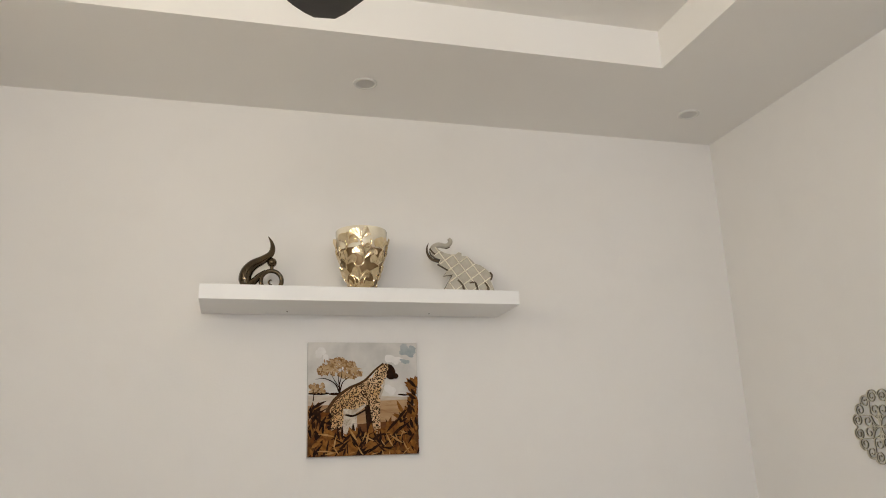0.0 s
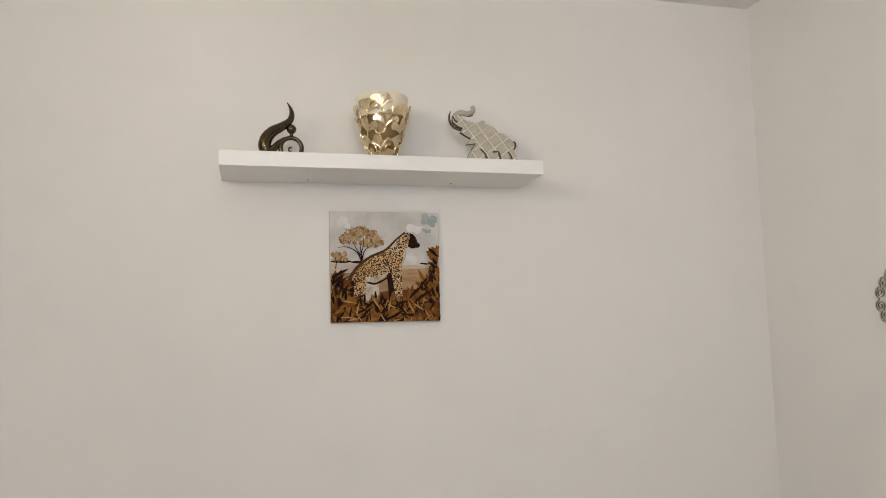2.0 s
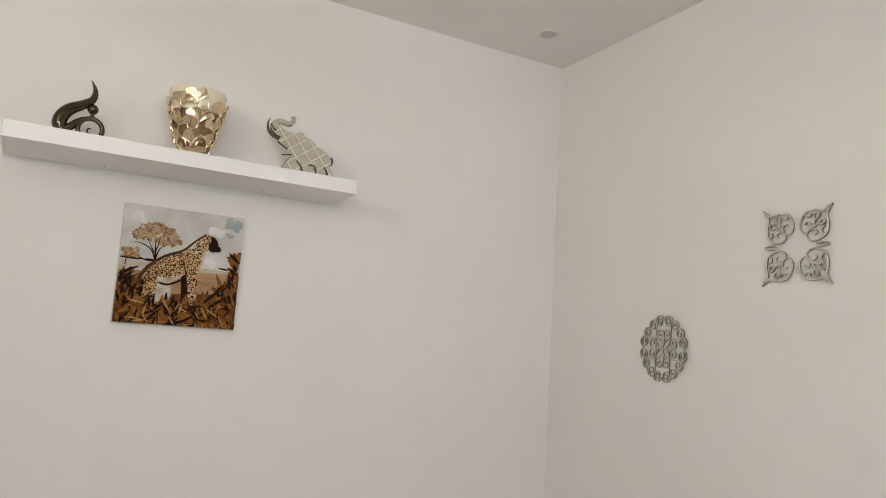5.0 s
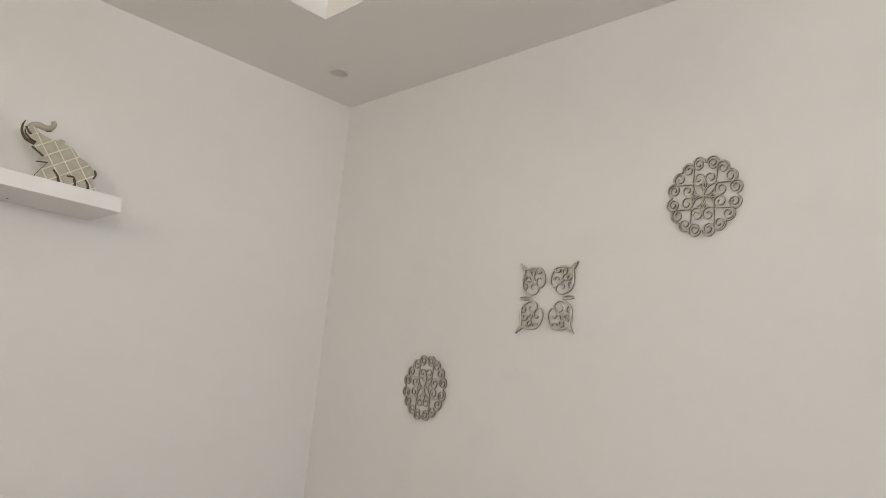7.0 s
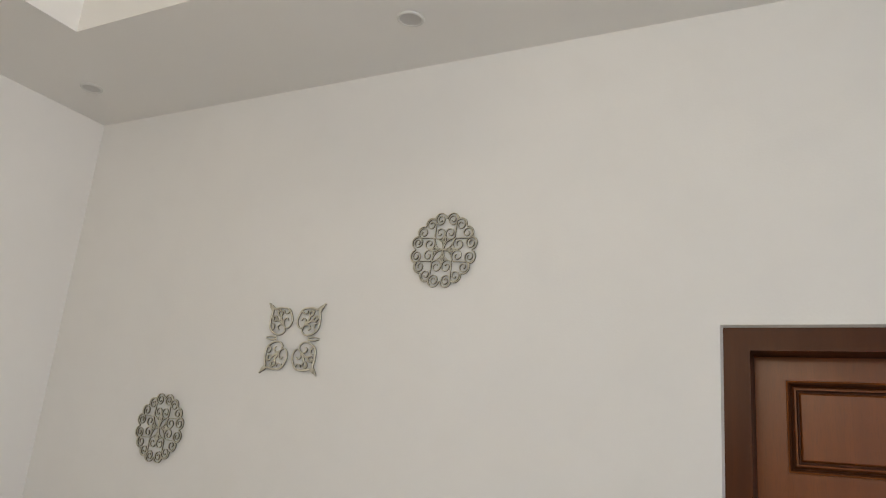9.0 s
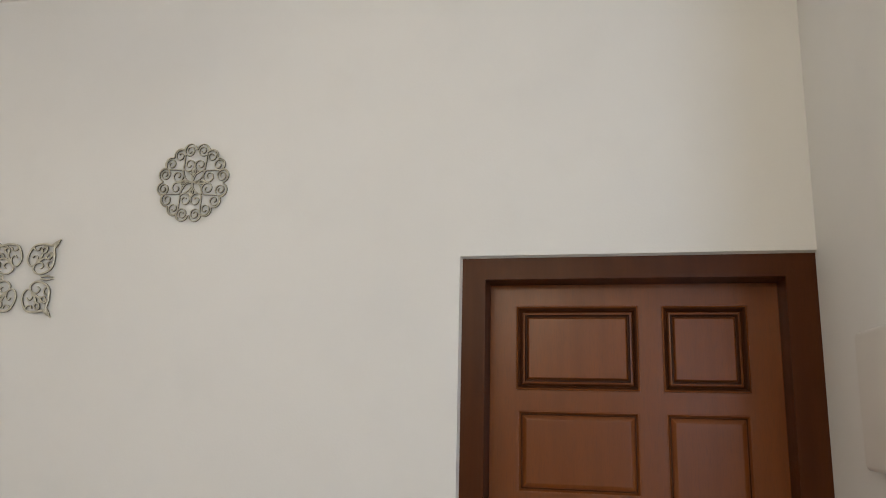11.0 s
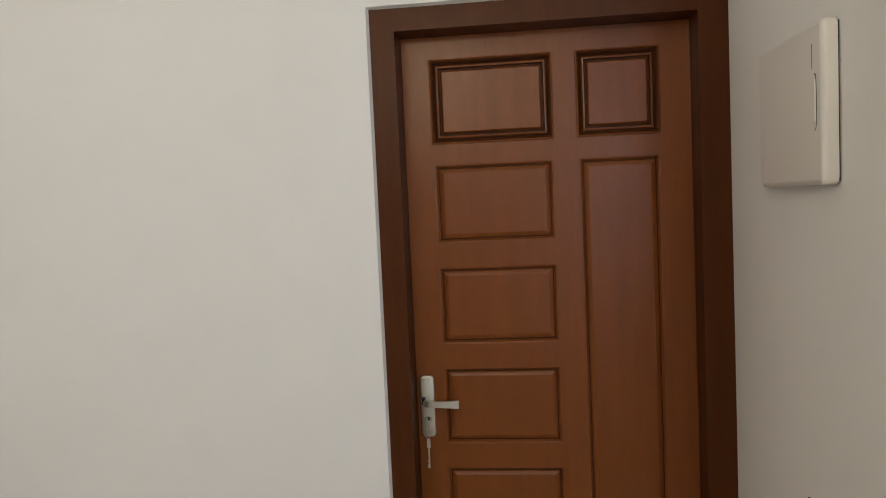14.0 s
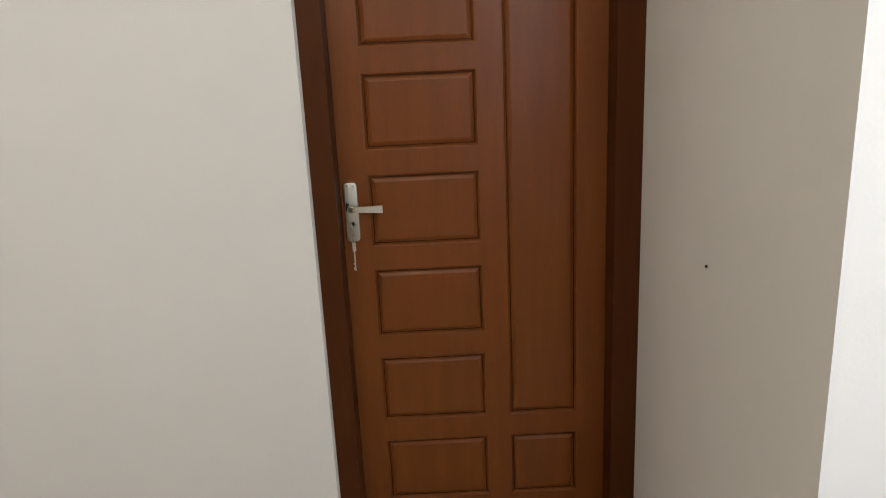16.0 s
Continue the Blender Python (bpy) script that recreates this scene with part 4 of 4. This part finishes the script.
def round_medallion(y, z, R, turn=0.0):
    e = thing("scroll_medallion", on_wall("east", 0, y, z) @ pose(0, 0, 0, 0, 0, turn) @ Matrix.Diagonal((0.94, 1, 1, 1)), "round pewter-coloured openwork scroll wall medallion", "wall ornament", "wall ornaments")
    outer = ((0.185, 0.805), (0.45, 0.675), (0.675, 0.45), (0.815, 0.18))
    inner = ((0.155, 0.445), (0.445, 0.155))
    r0, r1 = 0.158 * R, 0.040 * R

    def s_scroll(a, b, hand, ra, rb):
        """Two spirals joined by one crossing stroke."""
        d = math.atan2(b[1] - a[1], b[0] - a[0])
        first = spiral(a[0] * R, a[1] * R, ra, r1, d - hand * (math.pi / 2 - 0.35), 1.35, -hand)[::-1]
        second = spiral(b[0] * R, b[1] * R, rb, r1, d + hand * (math.pi / 2 + 0.35), 1.35, -hand)
        return first + second
    made = [scroll_part(e, s_scroll(inner[0], outer[1], 1, 0.178 * R, r0), taper=0.9), scroll_part(e, s_scroll(inner[1], outer[2], -1, 0.178 * R, r0), taper=0.9)]
    for (u, v), hand in ((outer[0], -1), (outer[3], 1)):
        made.append(scroll_part(e, spiral(u * R, v * R, r0, r1, math.pi / 4 - hand * 0.2, 1.6, hand), taper=0.7))
    made.append(scroll_part(e, smooth_path([(0.0, 0.0, MZ + 0.0003), (0.20 * R, 0.075 * R, MZ + 0.0003), (0.30 * R, 0.30 * R, MZ + 0.0003), (0.075 * R, 0.20 * R, MZ + 0.0003), (0.0, 0.0, MZ + 0.0003)], 6), w=0.0030, taper=0.9, name="petal"))
    for sx, sy in ((-1, 1), (-1, -1), (1, -1)):
        for o in made:
            share(o, Matrix.Diagonal((sx, sy, 1, 1)), e)
    # leaf drops on the axes
    for a in (0, 90, 180, 270):
        bm = bmesh.new()
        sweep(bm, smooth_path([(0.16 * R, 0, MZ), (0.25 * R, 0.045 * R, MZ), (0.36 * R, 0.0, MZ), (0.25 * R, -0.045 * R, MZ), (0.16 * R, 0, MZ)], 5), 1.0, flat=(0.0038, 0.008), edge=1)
        part("leaf_drop", bm, (PEWTER, RIBBON_SIDE), e, m=pose(0, 0, 0, 0, 0, a))
    # scalloped rim that follows the outer scrolls
    bm = bmesh.new()
    rim = []
    lobes = [(sx * u, sy * v) for u, v in outer for sx in (-1, 1) for sy in (-1, 1)]
    for k in range(192):
        a = 2 * math.pi * (k + 0.5) / 192
        far = 0.80
        for u, v in lobes:
            along, off = u * math.cos(a) + v * math.sin(a), abs(-u * math.sin(a) + v * math.cos(a))
            if along > 0 and off < 0.175:
                far = max(far, along + math.sqrt(0.175 ** 2 - off * off))
        rim.append((far * R * math.cos(a), far * R * math.sin(a), MZ - 0.0004))
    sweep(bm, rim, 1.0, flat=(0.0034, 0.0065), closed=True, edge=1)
    part("rim", bm, (PEWTER, RIBBON_SIDE), e)
    for a in (0, 90, 180, 270):
        bm = bmesh.new()
        sweep(bm, [(0, 0, MZ + 0.0008), (0.20 * R, 0, MZ + 0.0008), (0.44 * R, 0, MZ + 0.0008)], lambda t: 1 - 0.5 * t, flat=(0.0030, 0.007), edge=1)
        part("bar", bm, (PEWTER, RIBBON_SIDE), e, m=pose(0, 0, 0, 0, 0, a))
    return e


def pins(e, spots):
    for u, v in spots:
        part("pin", lathe([(0, -0.001), (0.0022, -0.001), (0.0022, MZ), (0, MZ)], 8), PEWTER, e, m=Matrix.Translation((u, v, 0)))


pins(round_medallion(-1.776, 2.344, 0.123, -3), [(0.093, 0.093 * k) for k in (0.42, -0.42)] + [(-0.093, 0.093 * k) for k in (0.42, -0.42)])
pins(round_medallion(-0.682, 1.734, 0.122, -2), [(0.093, 0.093 * k) for k in (0.42, -0.42)] + [(-0.093, 0.093 * k) for k in (0.42, -0.42)])


def square_medallion(y, z, S, turn=0.0):
    e = thing("scroll_medallion", on_wall("east", 0, y, z) @ pose(0, 0, 0, 0, 0, turn), "square pewter-coloured openwork scroll wall ornament with pointed corners", "wall ornament", "wall ornaments")
    zz = MZ

    def P(*pts):
        return smooth_path([(u * S, v * S, zz) for u, v in pts], 6)
    half_set = []
    # long C-scroll from the pointed corner along the edge, curling in by the axis
    half_set.append(P((0.97, 0.93), (0.80, 0.86), (0.55, 0.90), (0.27, 0.86), (0.12, 0.64), (0.11, 0.44), (0.22, 0.31), (0.36, 0.36), (0.40, 0.52), (0.31, 0.60), (0.24, 0.53)))
    half_set.append(P((0.40, 0.40), (0.52, 0.60), (0.50, 0.76), (0.60, 0.80), (0.64, 0.70), (0.57, 0.66)))
    half_set.append(P((0.58, 0.03), (0.78, 0.05), (0.96, 0.02)))
    half_set.append(P((0.86, 0.80), (0.94, 0.90), (1.02, 1.04)))
    half_set.append(P((0.62, 0.50), (0.70, 0.62), (0.80, 0.66), (0.84, 0.58), (0.78, 0.54)))
    half_set.append(P((0.24, 0.80), (0.30, 0.74), (0.40, 0.74), (0.44, 0.82)))
    widths = (0.0078, 0.0070, 0.0064, 0.0078, 0.0066, 0.0060)
    made = [scroll_part(e, pts, w, 0.4) for pts, w in zip(half_set, widths)]
    mirror = Matrix(((0, 1, 0, 0), (1, 0, 0, 0), (0, 0, 1, 0), (0, 0, 0, 1)))
    for sx, sy in ((1, 1), (-1, 1), (-1, -1), (1, -1)):
        q = Matrix.Diagonal((sx, sy, 1, 1))
        for o in made:
            if (sx, sy) != (1, 1):
                share(o, q, e)
            if o is made[2]:      # the small drop stands on the level axis alone
                continue
            share(o, q @ mirror @ Matrix.Translation((0, 0, 0.0006)), e)
    return e


pins(square_medallion(-1.228, 2.060, 0.117, -1), [(0.1 * a, 0.1 * b) for a in (-1, 1) for b in (-1, 1)])


# ---- distribution box and nail on the short wall ----
def fuse_box():
    e = thing("distribution_box", on_wall("south", -0.4825, YS, 1.731), "white plastic electrical distribution box with hinged cover", "electrical box")
    w, h = 0.338, 0.268
    part("back_plate", box(-w / 2 + 0.006, w / 2 - 0.006, -h / 2 + 0.006, h / 2 - 0.006, 0, 0.006), DARKM, e, "dark recess behind the cover")
    bm = box(-w / 2, w / 2, -h / 2, h / 2, 0.004, 0.029)
    upright = [k for k in bm.edges if abs(k.verts[0].co.z - k.verts[1].co.z) > 0.01]
    bmesh.ops.bevel(bm, geom=upright, offset=0.014, segments=5, profile=0.5, affect="EDGES")
    rim = [k for k in bm.edges if k.verts[0].co.z > 0.0285 and k.verts[1].co.z > 0.0285]
    bmesh.ops.bevel(bm, geom=rim, offset=0.010, segments=6, profile=0.5, affect="EDGES")
    cover = part("cover", bm, PLASTIC, e, smooth=True)
    hx = w / 2 - 0.026
    bm = bmesh.new()
    sweep(bm, smooth_path([(hx - 0.007, 0.048, 0.0291), (hx, 0.043, 0.0291), (hx + 0.002, 0.0, 0.0291), (hx, -0.036, 0.0291), (hx - 0.007, -0.044, 0.0291)], 5), 0.0008, 6)
    part("finger_notch", bm, DARKM, cover)
    part("grip", box(hx - 0.013, hx - 0.001, -0.030, 0.040, 0.027, 0.0315, 0.002), PLASTIC, cover)
    part("slot", box(hx - 0.0175, hx - 0.0160, 0.058, 0.098, 0.0280, 0.0294), DARKM, cover)
    return e


fuse_box()
bm = lathe([(0, -0.004), (0.0032, -0.004), (0.0036, 0.002), (0.0022, 0.004), (0, 0.0045)], 12)
nail = part("nail", bm, SCREW, smooth=True)
nail.matrix_world = on_wall("south", -0.488, YS, 1.012)
tagged(nail, "small black nail head in the plaster", "nail")

# ---- floor tiles ----
floor_ob = bpy.data.objects["floor"]
tile = None
for i in range(6):
    for j in range(10):
        x0, y0 = XW + 0.6 * i, -0.6 * (j + 1)
        x1, y1 = min(0, x0 + 0.6), y0 + 0.6
        y0 = max(YF, y0)
        if x1 - x0 < 0.02 or y1 - y0 < 0.02:
            continue
        full = abs(x1 - x0 - 0.6) < 1e-6 and abs(y1 - y0 - 0.6) < 1e-6
        if full and tile:
            share(tile, Matrix.Translation((x0, y0, 0)), floor_ob)
            continue
        ob = part("tile", box(0.0015, x1 - x0 - 0.0015, 0.0015, y1 - y0 - 0.0015, -0.012, 0), FLOOR, floor_ob, m=Matrix.Translation((x0, y0, 0)))
        if full:
            tile = ob
